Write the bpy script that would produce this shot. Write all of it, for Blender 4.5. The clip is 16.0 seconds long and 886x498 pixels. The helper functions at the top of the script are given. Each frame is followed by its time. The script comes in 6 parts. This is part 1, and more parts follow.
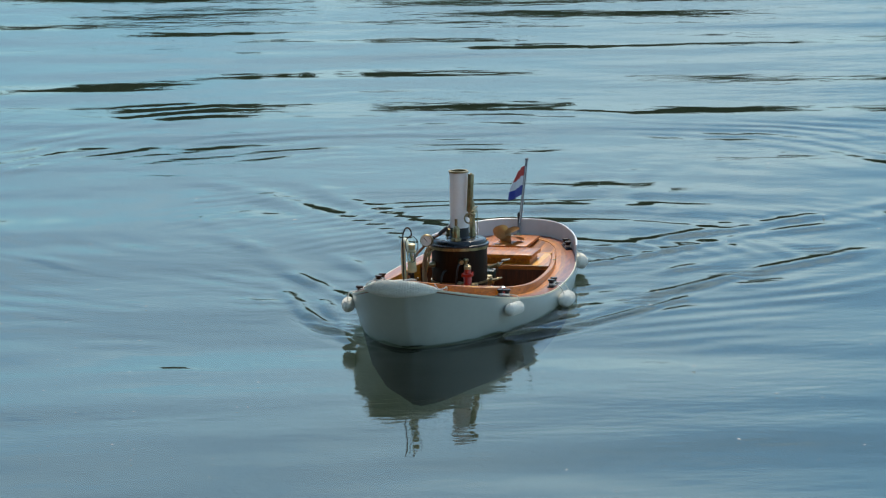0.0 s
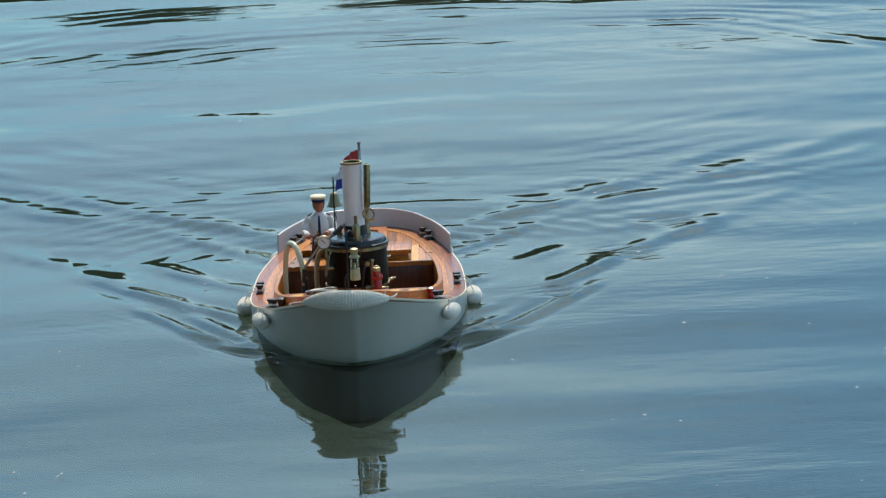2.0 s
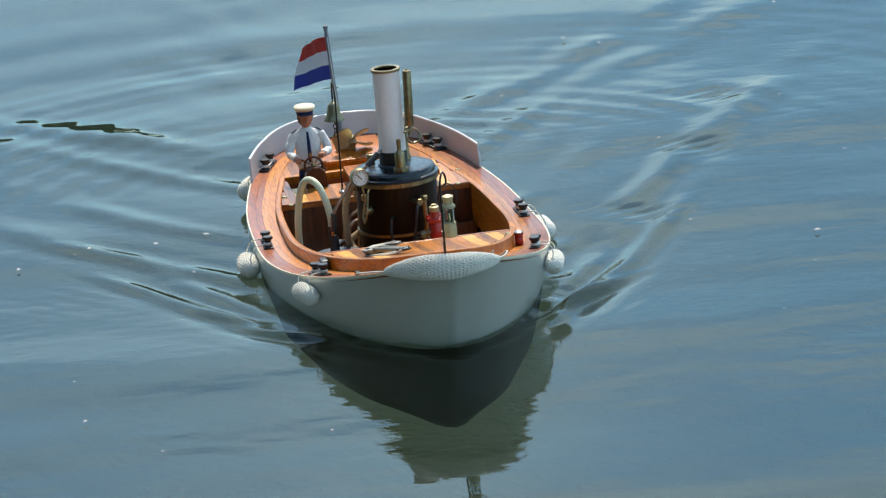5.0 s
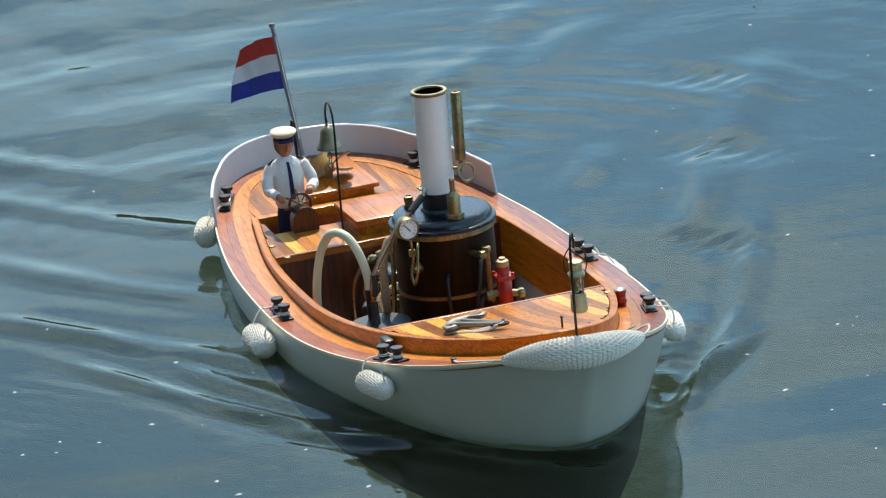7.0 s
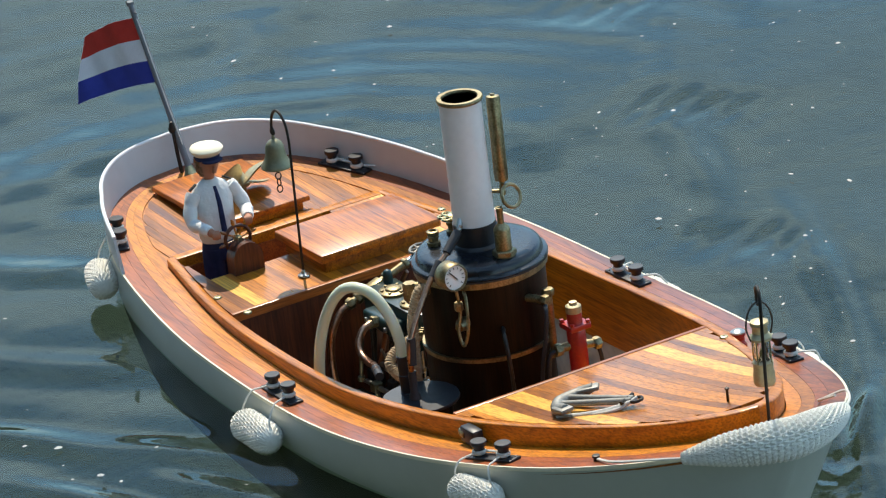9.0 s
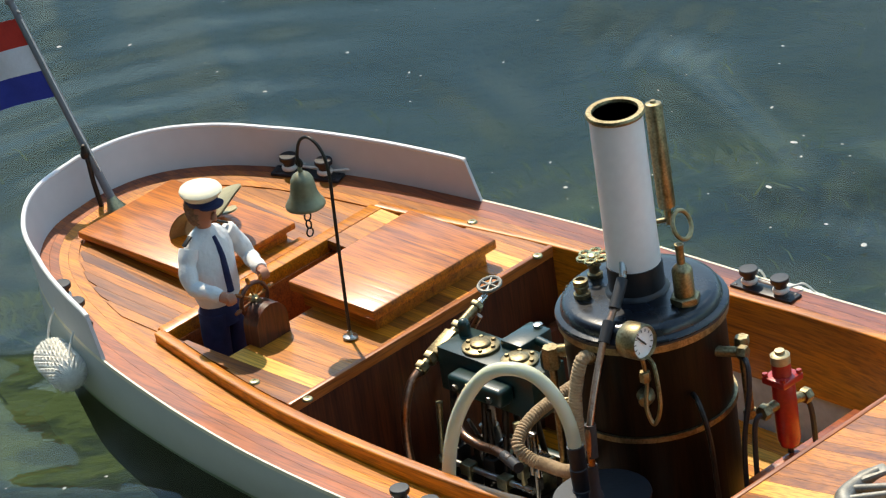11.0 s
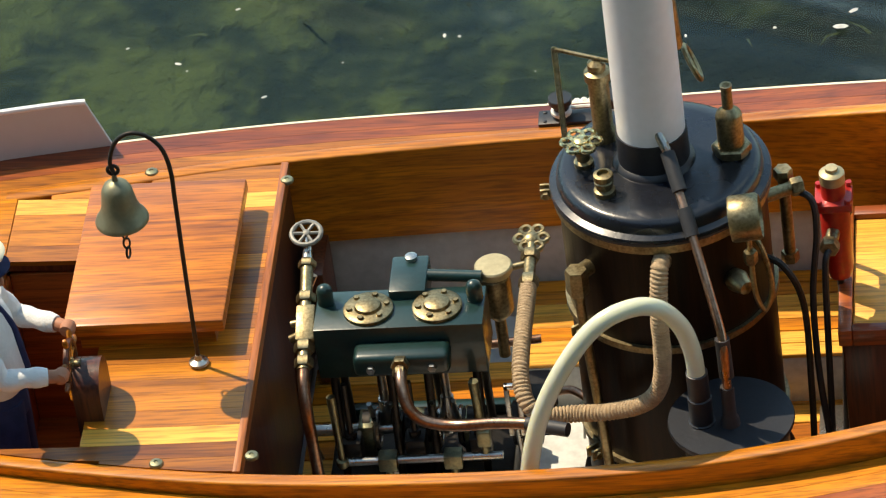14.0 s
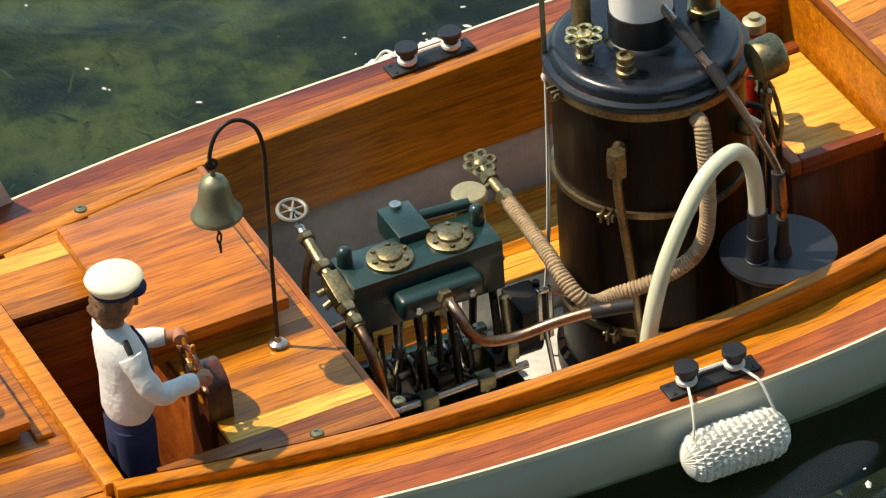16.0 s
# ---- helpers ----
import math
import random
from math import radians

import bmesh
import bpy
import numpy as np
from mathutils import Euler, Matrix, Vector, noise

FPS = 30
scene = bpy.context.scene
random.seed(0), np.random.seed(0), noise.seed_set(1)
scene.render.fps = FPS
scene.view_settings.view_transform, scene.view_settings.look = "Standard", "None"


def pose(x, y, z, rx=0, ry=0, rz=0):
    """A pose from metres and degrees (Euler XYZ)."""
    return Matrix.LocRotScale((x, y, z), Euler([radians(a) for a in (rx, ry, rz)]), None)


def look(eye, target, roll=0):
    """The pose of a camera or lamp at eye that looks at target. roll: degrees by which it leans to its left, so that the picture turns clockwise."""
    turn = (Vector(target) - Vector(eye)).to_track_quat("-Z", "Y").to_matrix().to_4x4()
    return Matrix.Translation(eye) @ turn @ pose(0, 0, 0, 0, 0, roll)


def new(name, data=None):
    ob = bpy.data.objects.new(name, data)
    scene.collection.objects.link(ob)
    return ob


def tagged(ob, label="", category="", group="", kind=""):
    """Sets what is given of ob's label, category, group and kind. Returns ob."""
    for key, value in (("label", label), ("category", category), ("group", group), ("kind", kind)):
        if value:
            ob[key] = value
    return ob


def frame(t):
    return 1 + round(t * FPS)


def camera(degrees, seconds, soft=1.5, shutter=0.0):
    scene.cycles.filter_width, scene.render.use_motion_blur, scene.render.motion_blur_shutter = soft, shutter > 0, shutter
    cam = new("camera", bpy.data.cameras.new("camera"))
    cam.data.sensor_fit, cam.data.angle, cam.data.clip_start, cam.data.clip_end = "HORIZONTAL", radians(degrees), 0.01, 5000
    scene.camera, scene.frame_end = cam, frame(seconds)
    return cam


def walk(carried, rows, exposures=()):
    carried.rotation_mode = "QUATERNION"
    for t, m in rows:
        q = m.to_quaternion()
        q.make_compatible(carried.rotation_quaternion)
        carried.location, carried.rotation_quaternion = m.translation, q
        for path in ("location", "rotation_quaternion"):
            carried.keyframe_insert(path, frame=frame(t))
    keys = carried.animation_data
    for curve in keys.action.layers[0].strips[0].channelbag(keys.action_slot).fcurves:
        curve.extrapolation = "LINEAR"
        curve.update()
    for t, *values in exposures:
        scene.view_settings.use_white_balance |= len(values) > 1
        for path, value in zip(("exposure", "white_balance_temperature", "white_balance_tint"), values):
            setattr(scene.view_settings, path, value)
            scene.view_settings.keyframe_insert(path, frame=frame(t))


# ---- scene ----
# Camera on the bank and the boat's course: seconds, x, y, heading.
cam = camera(9.71, 16.0, soft=1.25)
BOAT = [
    (0.0, -8.861, 3.723, -35.82),
    (0.5, -8.678, 3.608, -31.54),
    (1.0, -8.468, 3.483, -28.10),
    (1.5, -8.221, 3.356, -25.38),
    (2.0, -7.940, 3.229, -23.22),
    (2.5, -7.632, 3.103, -21.46),
    (3.0, -7.304, 2.980, -19.98),
    (3.5, -6.963, 2.861, -18.69),
    (4.0, -6.614, 2.747, -17.49),
    (6.5, -4.897, 2.305, -11.17),
    (7.0, -4.573, 2.246, -9.72),
    (7.5, -4.256, 2.197, -8.26),
    (8.0, -3.945, 2.157, -6.80),
    (8.5, -3.639, 2.126, -5.42),
    (9.0, -3.334, 2.102, -4.16),
    (11.5, -1.788, 2.049, -1.00),
    (12.0, -1.477, 2.038, -0.92),
    (12.5, -1.172, 2.027, -0.89),
    (13.0, -0.875, 2.018, -0.78),
    (13.5, -0.589, 2.014, -0.52),
    (14.0, -0.314, 2.019, 0.00),
    (14.5, -0.051, 2.033, 0.84),
    (15.0, 0.204, 2.054, 2.05),
    (15.5, 0.455, 2.074, 3.69),
    (16.0, 0.714, 2.076, 5.79),
]
CAMERA = [
    (0.0, pose(-0.036, -0.005, 1.663, 80.621, 0.912, 67.244)),
    (0.5, pose(0.046, 0.071, 1.659, 80.556, 0.856, 67.868)),
    (1.0, pose(0.033, -0.092, 1.660, 80.644, 2.184, 66.498)),
    (1.5, pose(-0.027, -0.054, 1.660, 80.370, 1.857, 66.227)),
    (2.0, pose(0.003, 0.037, 1.659, 79.471, 2.972, 66.597)),
    (2.5, pose(0.012, 0.141, 1.662, 78.976, 3.781, 66.903)),
    (3.0, pose(-0.059, -0.053, 1.662, 78.534, 3.346, 65.670)),
    (3.5, pose(-0.006, -0.070, 1.659, 78.167, 3.274, 65.359)),
    (4.0, pose(0.005, 0.006, 1.661, 77.106, 3.984, 65.448)),
    (6.5, pose(0.096, 0.085, 1.662, 73.340, 5.333, 64.108)),
    (7.0, pose(0.027, -0.001, 1.659, 72.442, 5.527, 61.977)),
    (7.5, pose(-0.042, -0.042, 1.663, 71.557, 5.856, 60.036)),
    (8.0, pose(-0.046, -0.034, 1.661, 70.087, 6.093, 58.265)),
    (8.5, pose(-0.013, -0.036, 1.656, 68.782, 6.466, 56.470)),
    (9.0, pose(-0.014, 0.024, 1.650, 68.068, 6.552, 55.160)),
    (11.5, pose(0.004, 0.026, 1.656, 59.908, 7.409, 37.530)),
    (12.0, pose(0.004, -0.006, 1.658, 57.477, 7.168, 30.989)),
    (12.5, pose(0.028, -0.005, 1.660, 55.588, 7.204, 25.359)),
    (13.0, pose(-0.015, -0.034, 1.657, 54.591, 6.891, 18.776)),
    (13.5, pose(0.013, -0.008, 1.663, 52.762, 6.990, 11.948)),
    (14.0, pose(-0.012, -0.006, 1.657, 51.900, 6.473, 4.208)),
    (14.5, pose(-0.004, 0.011, 1.669, 51.750, 5.824, -2.501)),
    (15.0, pose(-0.005, -0.003, 1.649, 52.346, 5.184, -8.811)),
    (15.5, pose(-0.013, 0.024, 1.663, 51.985, 3.650, -14.518)),
    (16.0, pose(0.015, -0.014, 1.662, 53.081, 3.358, -20.068)),
]

walk(cam, CAMERA, exposures=[(0.0, -0.2, 6500, 10), (2.0, -0.15, 6500, 10), (4.0, 0.08, 6550, 10), (7.0, 0.30, 6550, 10), (9.0, 0.23, 6520, 10), (11.5, 0.32, 7000, 10), (13.0, 0.46, 7300, 10), (14.0, 0.26, 7500, 11), (16.0, 0.2, 7600, 11)])

# World: clear summer sky with thin cloud, one sun.
SUN = Vector((-0.049, 0.030, 0.086)).normalized()
world = bpy.data.worlds.new("sky")
scene.world = world
world.use_nodes = True
wn, wl = world.node_tree.nodes, world.node_tree.links
sky = wn.new("ShaderNodeTexSky")
sky.sky_type = "NISHITA"
sky.sun_disc = False
sky.sun_elevation = math.asin(SUN.z)
sky.sun_rotation = math.atan2(SUN.x, SUN.y)
sky.dust_density = 0.4
wcoord = wn.new("ShaderNodeTexCoord")
wmap = wn.new("ShaderNodeMapping")
wmap.inputs["Scale"].default_value = (1.6, 1.6, 4.0)
wl.new(wcoord.outputs["Generated"], wmap.inputs["Vector"])
cloud = wn.new("ShaderNodeTexNoise")
cloud.inputs["Scale"].default_value = 2.2
cloud.inputs["Detail"].default_value = 5.0
cloud.inputs["Roughness"].default_value = 0.55
wl.new(wmap.outputs["Vector"], cloud.inputs["Vector"])
cramp = wn.new("ShaderNodeValToRGB")
cramp.color_ramp.elements[0].position = 0.46
cramp.color_ramp.elements[0].color = (0, 0, 0, 1)
cramp.color_ramp.elements[1].position = 0.66
cramp.color_ramp.elements[1].color = (0.68, 0.68, 0.68, 1)
wl.new(cloud.outputs["Fac"], cramp.inputs["Fac"])
wmix = wn.new("ShaderNodeMix")
wmix.data_type = "RGBA"
wmix.inputs["B"].default_value = (7.0, 9.2, 10.2, 1)
wl.new(cramp.outputs["Color"], wmix.inputs["Factor"])
tint = wn.new("ShaderNodeMix")
tint.data_type, tint.blend_type = "RGBA", "MULTIPLY"
tint.inputs["Factor"].default_value = 1.0
tint.inputs["B"].default_value = (0.68, 1.0, 1.09, 1)
wl.new(sky.outputs["Color"], tint.inputs["A"])
wl.new(tint.outputs["Result"], wmix.inputs["A"])
wl.new(wmix.outputs["Result"], wn["Background"].inputs["Color"])
wn["Background"].inputs["Strength"].default_value = 0.168

sun_data = bpy.data.lights.new("sun", "SUN")
sun_data.energy, sun_data.angle, sun_data.color = 5.0, radians(0.53), (1.0, 0.90, 0.74)
sun = new("sun", sun_data)
sun.matrix_world = look(SUN * 30, (0, 0, 0))


# ---- materials ----
def material(name):
    m = bpy.data.materials.new(name)
    m.use_nodes = True
    return m, m.node_tree.nodes, m.node_tree.links, m.node_tree.nodes["Principled BSDF"]


def plain(name, colour, rough=0.5, metal=0.0, coat=0.0, vary=0.25, scale=60.0, bump=0.00008, colour2=None):
    """A surface with mottling at two scales, uneven gloss and fine relief."""
    m, n, l, p = material(name)
    tc = n.new("ShaderNodeTexCoord")
    a, b = n.new("ShaderNodeTexNoise"), n.new("ShaderNodeTexNoise")
    a.inputs["Scale"].default_value, b.inputs["Scale"].default_value = scale, scale * 7
    a.inputs["Detail"].default_value = b.inputs["Detail"].default_value = 3
    for t in (a, b):
        l.new(tc.outputs["Object"], t.inputs["Vector"])
    add = n.new("ShaderNodeMath")
    add.operation = "ADD"
    l.new(a.outputs["Fac"], add.inputs[0]), l.new(b.outputs["Fac"], add.inputs[1])
    ramp = n.new("ShaderNodeMapRange")
    ramp.inputs["From Min"].default_value, ramp.inputs["From Max"].default_value = 0.7, 1.3
    l.new(add.outputs["Value"], ramp.inputs["Value"])
    mix = n.new("ShaderNodeMix")
    mix.data_type = "RGBA"
    mix.inputs["A"].default_value = (*colour, 1)
    c2 = colour2 or tuple(c * (1 - vary) for c in colour)
    mix.inputs["B"].default_value = (*c2, 1)
    l.new(ramp.outputs["Result"], mix.inputs["Factor"]), l.new(mix.outputs["Result"], p.inputs["Base Color"])
    rr = n.new("ShaderNodeMapRange")
    rr.inputs["To Min"].default_value, rr.inputs["To Max"].default_value = max(rough - 0.08, 0.02), min(rough + 0.1, 1)
    l.new(a.outputs["Fac"], rr.inputs["Value"]), l.new(rr.outputs["Result"], p.inputs["Roughness"])
    p.inputs["Metallic"].default_value, p.inputs["Coat Weight"].default_value = metal, coat
    p.inputs["Coat Roughness"].default_value = 0.06
    if bump:
        bu = n.new("ShaderNodeBump")
        bu.inputs["Distance"].default_value = bump
        l.new(b.outputs["Fac"], bu.inputs["Height"]), l.new(bu.outputs["Normal"], p.inputs["Normal"])
    return m


def wood(name, dark, light, along="X", coat=0.28, spread=0.55):
    """Varnished timber: long grain, pores, and a tone of its own for each board."""
    m, n, l, p = material(name)
    tc, info = n.new("ShaderNodeTexCoord"), n.new("ShaderNodeObjectInfo")
    shift = n.new("ShaderNodeVectorMath")
    shift.operation = "MULTIPLY_ADD"
    comb = n.new("ShaderNodeCombineXYZ")
    for k in range(3):
        l.new(info.outputs["Random"], comb.inputs[k])
    l.new(comb.outputs["Vector"], shift.inputs[0])
    shift.inputs[1].default_value = (7, 3, 5)
    l.new(tc.outputs["Object"], shift.inputs[2])
    mp = n.new("ShaderNodeMapping")
    mp.inputs["Scale"].default_value = {"X": (9, 150, 150), "Y": (150, 9, 150), "Z": (150, 150, 9)}[along]
    l.new(shift.outputs["Vector"], mp.inputs["Vector"])
    g, pore, tone = n.new("ShaderNodeTexNoise"), n.new("ShaderNodeTexNoise"), n.new("ShaderNodeTexNoise")
    g.inputs["Scale"].default_value, g.inputs["Detail"].default_value, g.inputs["Distortion"].default_value = 1.0, 6, 0.6
    pore.inputs["Scale"].default_value, pore.inputs["Detail"].default_value = 4.6, 4
    tone.inputs["Scale"].default_value = 14
    l.new(mp.outputs["Vector"], g.inputs["Vector"]), l.new(mp.outputs["Vector"], pore.inputs["Vector"])
    l.new(shift.outputs["Vector"], tone.inputs["Vector"])
    s1 = n.new("ShaderNodeMath")
    s1.operation = "MULTIPLY_ADD"
    l.new(info.outputs["Random"], s1.inputs[0])
    s1.inputs[1].default_value = spread
    l.new(g.outputs["Fac"], s1.inputs[2])
    s2 = n.new("ShaderNodeMath")
    s2.operation = "MULTIPLY_ADD"
    l.new(tone.outputs["Fac"], s2.inputs[0])
    s2.inputs[1].default_value = 0.5
    l.new(s1.outputs["Value"], s2.inputs[2])
    mr = n.new("ShaderNodeMapRange")
    mr.inputs["From Min"].default_value, mr.inputs["From Max"].default_value = 0.56, 0.84 + spread
    l.new(s2.outputs["Value"], mr.inputs["Value"])
    mix = n.new("ShaderNodeMix")
    mix.data_type = "RGBA"
    mix.inputs["A"].default_value, mix.inputs["B"].default_value = (*dark, 1), (*light, 1)
    l.new(mr.outputs["Result"], mix.inputs["Factor"])
    pm = n.new("ShaderNodeMapRange")
    pm.inputs["From Min"].default_value, pm.inputs["From Max"].default_value = 0.34, 0.56
    pm.inputs["To Min"].default_value = 0.55
    l.new(pore.outputs["Fac"], pm.inputs["Value"])
    mul = n.new("ShaderNodeMix")
    mul.data_type, mul.blend_type = "RGBA", "MULTIPLY"
    mul.inputs["Factor"].default_value = 1
    l.new(mix.outputs["Result"], mul.inputs["A"]), l.new(pm.outputs["Result"], mul.inputs["B"])
    l.new(mul.outputs["Result"], p.inputs["Base Color"])
    p.inputs["Roughness"].default_value = 0.42
    p.inputs["Specular IOR Level"].default_value = 0.38
    p.inputs["Coat Weight"].default_value, p.inputs["Coat Roughness"].default_value = coat, 0.17
    bu = n.new("ShaderNodeBump")
    bu.inputs["Distance"].default_value = 0.00025
    l.new(g.outputs["Fac"], bu.inputs["Height"]), l.new(bu.outputs["Normal"], p.inputs["Normal"])
    l.new(bu.outputs["Normal"], p.inputs["Coat Normal"])
    return m


MAHOGANY = wood("mahogany", (0.12, 0.025, 0.004), (0.71, 0.240, 0.012), coat=0.4, spread=0.7)
MAHOGANY_Y = wood("mahogany_athwart", (0.15, 0.028, 0.007), (0.56, 0.17, 0.026), "Y")
PLUM = wood("red_mahogany", (0.12, 0.018, 0.008), (0.43, 0.104, 0.015), coat=0.4, spread=0.35)
HATCH_WOOD = wood("hatch_mahogany", (0.15, 0.028, 0.003), (0.66, 0.190, 0.008), coat=0.4, spread=0.2)
TEAK = wood("orange_teak", (0.31, 0.082, 0.003), (0.69, 0.230, 0.008), coat=0.3, spread=0.2)
MAPLE = wood("pale_ash", (0.70, 0.29, 0.035), (0.88, 0.46, 0.075), spread=0.2)
DARK_WOOD = wood("dark_mahogany", (0.05, 0.012, 0.005), (0.15, 0.038, 0.012), "Z", spread=0.3)
BOILER_WOOD = wood("boiler_lagging", (0.004, 0.0022, 0.0014), (0.021, 0.0080, 0.0028), "Z", 0.03, 0.2)
for nd in BOILER_WOOD.node_tree.nodes:
    if nd.type == "BSDF_PRINCIPLED":
        nd.inputs["Specular IOR Level"].default_value = 0.14
HULL_WHITE = plain("hull_paint", (0.50, 0.525, 0.475), 0.3, coat=0.3, vary=0.06, scale=9, bump=0.0001)
BULWARK_PAINT = plain("bulwark_paint", (0.55, 0.55, 0.545), 0.5, vary=0.08, scale=12, bump=0.0001)
WHITE_PAINT = plain("white_enamel", (0.80, 0.80, 0.80), 0.35, vary=0.07, scale=25, bump=0.0001)
CREAM = plain("cream_edge", (0.76, 0.70, 0.52), 0.5, vary=0.1, scale=40)
TRAY_WHITE = plain("tray_paint", (0.70, 0.70, 0.66), 0.5, vary=0.3, scale=30)
# Dark olive-brown for the hull below the waterline.
BOTTOM = plain("dark_bottom", (0.030, 0.032, 0.014), 0.6, vary=0.4, scale=20)
INNER_GREY = plain("bilge_paint", (0.55, 0.55, 0.53), 0.6, vary=0.25, scale=25)
BLACK = plain("black_enamel", (0.012, 0.013, 0.018), 0.42, coat=0.0, vary=0.4, scale=80, bump=0.0001)
LID_BLACK = plain("blue_black_enamel", (0.007, 0.009, 0.015), 0.27, coat=0.15, vary=0.4, scale=40, bump=0.0001)
TANK_BLACK = plain("tank_black", (0.014, 0.017, 0.024), 0.42, vary=0.35, scale=60)
RUBBER = plain("dark_rubber", (0.025, 0.025, 0.028), 0.55, vary=0.3)
BRASS = plain("aged_brass", (0.40, 0.325, 0.185), 0.42, 1.0, vary=0.45, scale=90, colour2=(0.15, 0.115, 0.06))
BRIGHT_BRASS = plain("bright_brass", (0.75, 0.60, 0.30), 0.25, 1.0, vary=0.25, scale=90)
GALVANISED = plain("galvanised_grey", (0.28, 0.27, 0.24), 0.55, 0.5, vary=0.4, scale=120)
BELL_METAL = plain("olive_bell_metal", (0.29, 0.265, 0.165), 0.45, 0.75, vary=0.18, scale=60)
PROP_BRASS = plain("dull_prop_brass", (0.50, 0.42, 0.25), 0.5, 0.7, vary=0.25, scale=60)
BRONZE = plain("green_bronze", (0.36, 0.34, 0.21), 0.42, 1.0, vary=0.35, scale=70, colour2=(0.17, 0.17, 0.11))
COPPER = plain("copper_pipe", (0.46, 0.29, 0.20), 0.3, 1.0, vary=0.4, scale=70, colour2=(0.26, 0.13, 0.08))
STEEL = plain("bare_steel", (0.55, 0.54, 0.50), 0.28, 1.0, vary=0.35, scale=80)
IRON = plain("dark_iron", (0.05, 0.045, 0.04), 0.45, 0.8, vary=0.4, scale=90)
ENGINE_GREEN = plain("engine_green", (0.007, 0.033, 0.030), 0.35, coat=0.3, vary=0.35, scale=60)
RED_PAINT = plain("red_enamel", (0.45, 0.018, 0.012), 0.35, coat=0.3, vary=0.35, scale=60)
ROPE_LAG = plain("lagging_cord", (0.56, 0.40, 0.24), 0.9, vary=0.35, scale=300, bump=0.0008)
COTTON = plain("white_cotton", (0.90, 0.875, 0.79), 0.95, vary=0.18, scale=220, bump=0.0006)
CORD = plain("fine_cord", (0.72, 0.70, 0.64), 0.9, vary=0.2, scale=300)
FLAG_RED = plain("flag_red", (0.55, 0.035, 0.02), 0.8, vary=0.15, scale=120)
FLAG_WHITE = plain("flag_white", (0.75, 0.75, 0.78), 0.8, vary=0.1, scale=120)
FLAG_BLUE = plain("flag_blue", (0.03, 0.045, 0.32), 0.8, vary=0.15, scale=120)
POLE_GREY = plain("grey_pole", (0.16, 0.17, 0.18), 0.5, vary=0.2)
SHIRT = plain("white_shirt", (0.74, 0.73, 0.71), 0.9, vary=0.10, scale=28, bump=0.0011)
NAVY = plain("navy_trousers", (0.016, 0.024, 0.085), 0.9, vary=0.3, scale=150)
SKIN = plain("painted_skin", (0.42, 0.17, 0.09), 0.6, vary=0.12, scale=80)
HAIR = plain("brown_hair", (0.36, 0.18, 0.085), 0.8, vary=0.6, scale=260, bump=0.0016)
CAP_WHITE = plain("cap_cover", (0.80, 0.74, 0.55), 0.8, vary=0.06, scale=60)
PINK = plain("pale_card", (0.8, 0.8, 0.78), 0.6, vary=0.05)


def hose_material():
    m, n, l, p = material("milky_hose")
    p.inputs["Base Color"].default_value = (0.66, 0.67, 0.50, 1)
    p.inputs["Roughness"].default_value = 0.22
    p.inputs["Subsurface Weight"].default_value = 0.4
    p.inputs["Subsurface Radius"].default_value = (0.004, 0.004, 0.002)
    tc, no, bu = n.new("ShaderNodeTexCoord"), n.new("ShaderNodeTexNoise"), n.new("ShaderNodeBump")
    no.inputs["Scale"].default_value = 90
    bu.inputs["Distance"].default_value = 0.0002
    l.new(tc.outputs["Object"], no.inputs["Vector"]), l.new(no.outputs["Fac"], bu.inputs["Height"])
    l.new(bu.outputs["Normal"], p.inputs["Normal"])
    return m


HOSE = hose_material()


def glass_material():
    m, n, l, p = material("clear_glass")
    p.inputs["Transmission Weight"].default_value = 1.0
    p.inputs["Roughness"].default_value = 0.03
    return m


GLASS = glass_material()


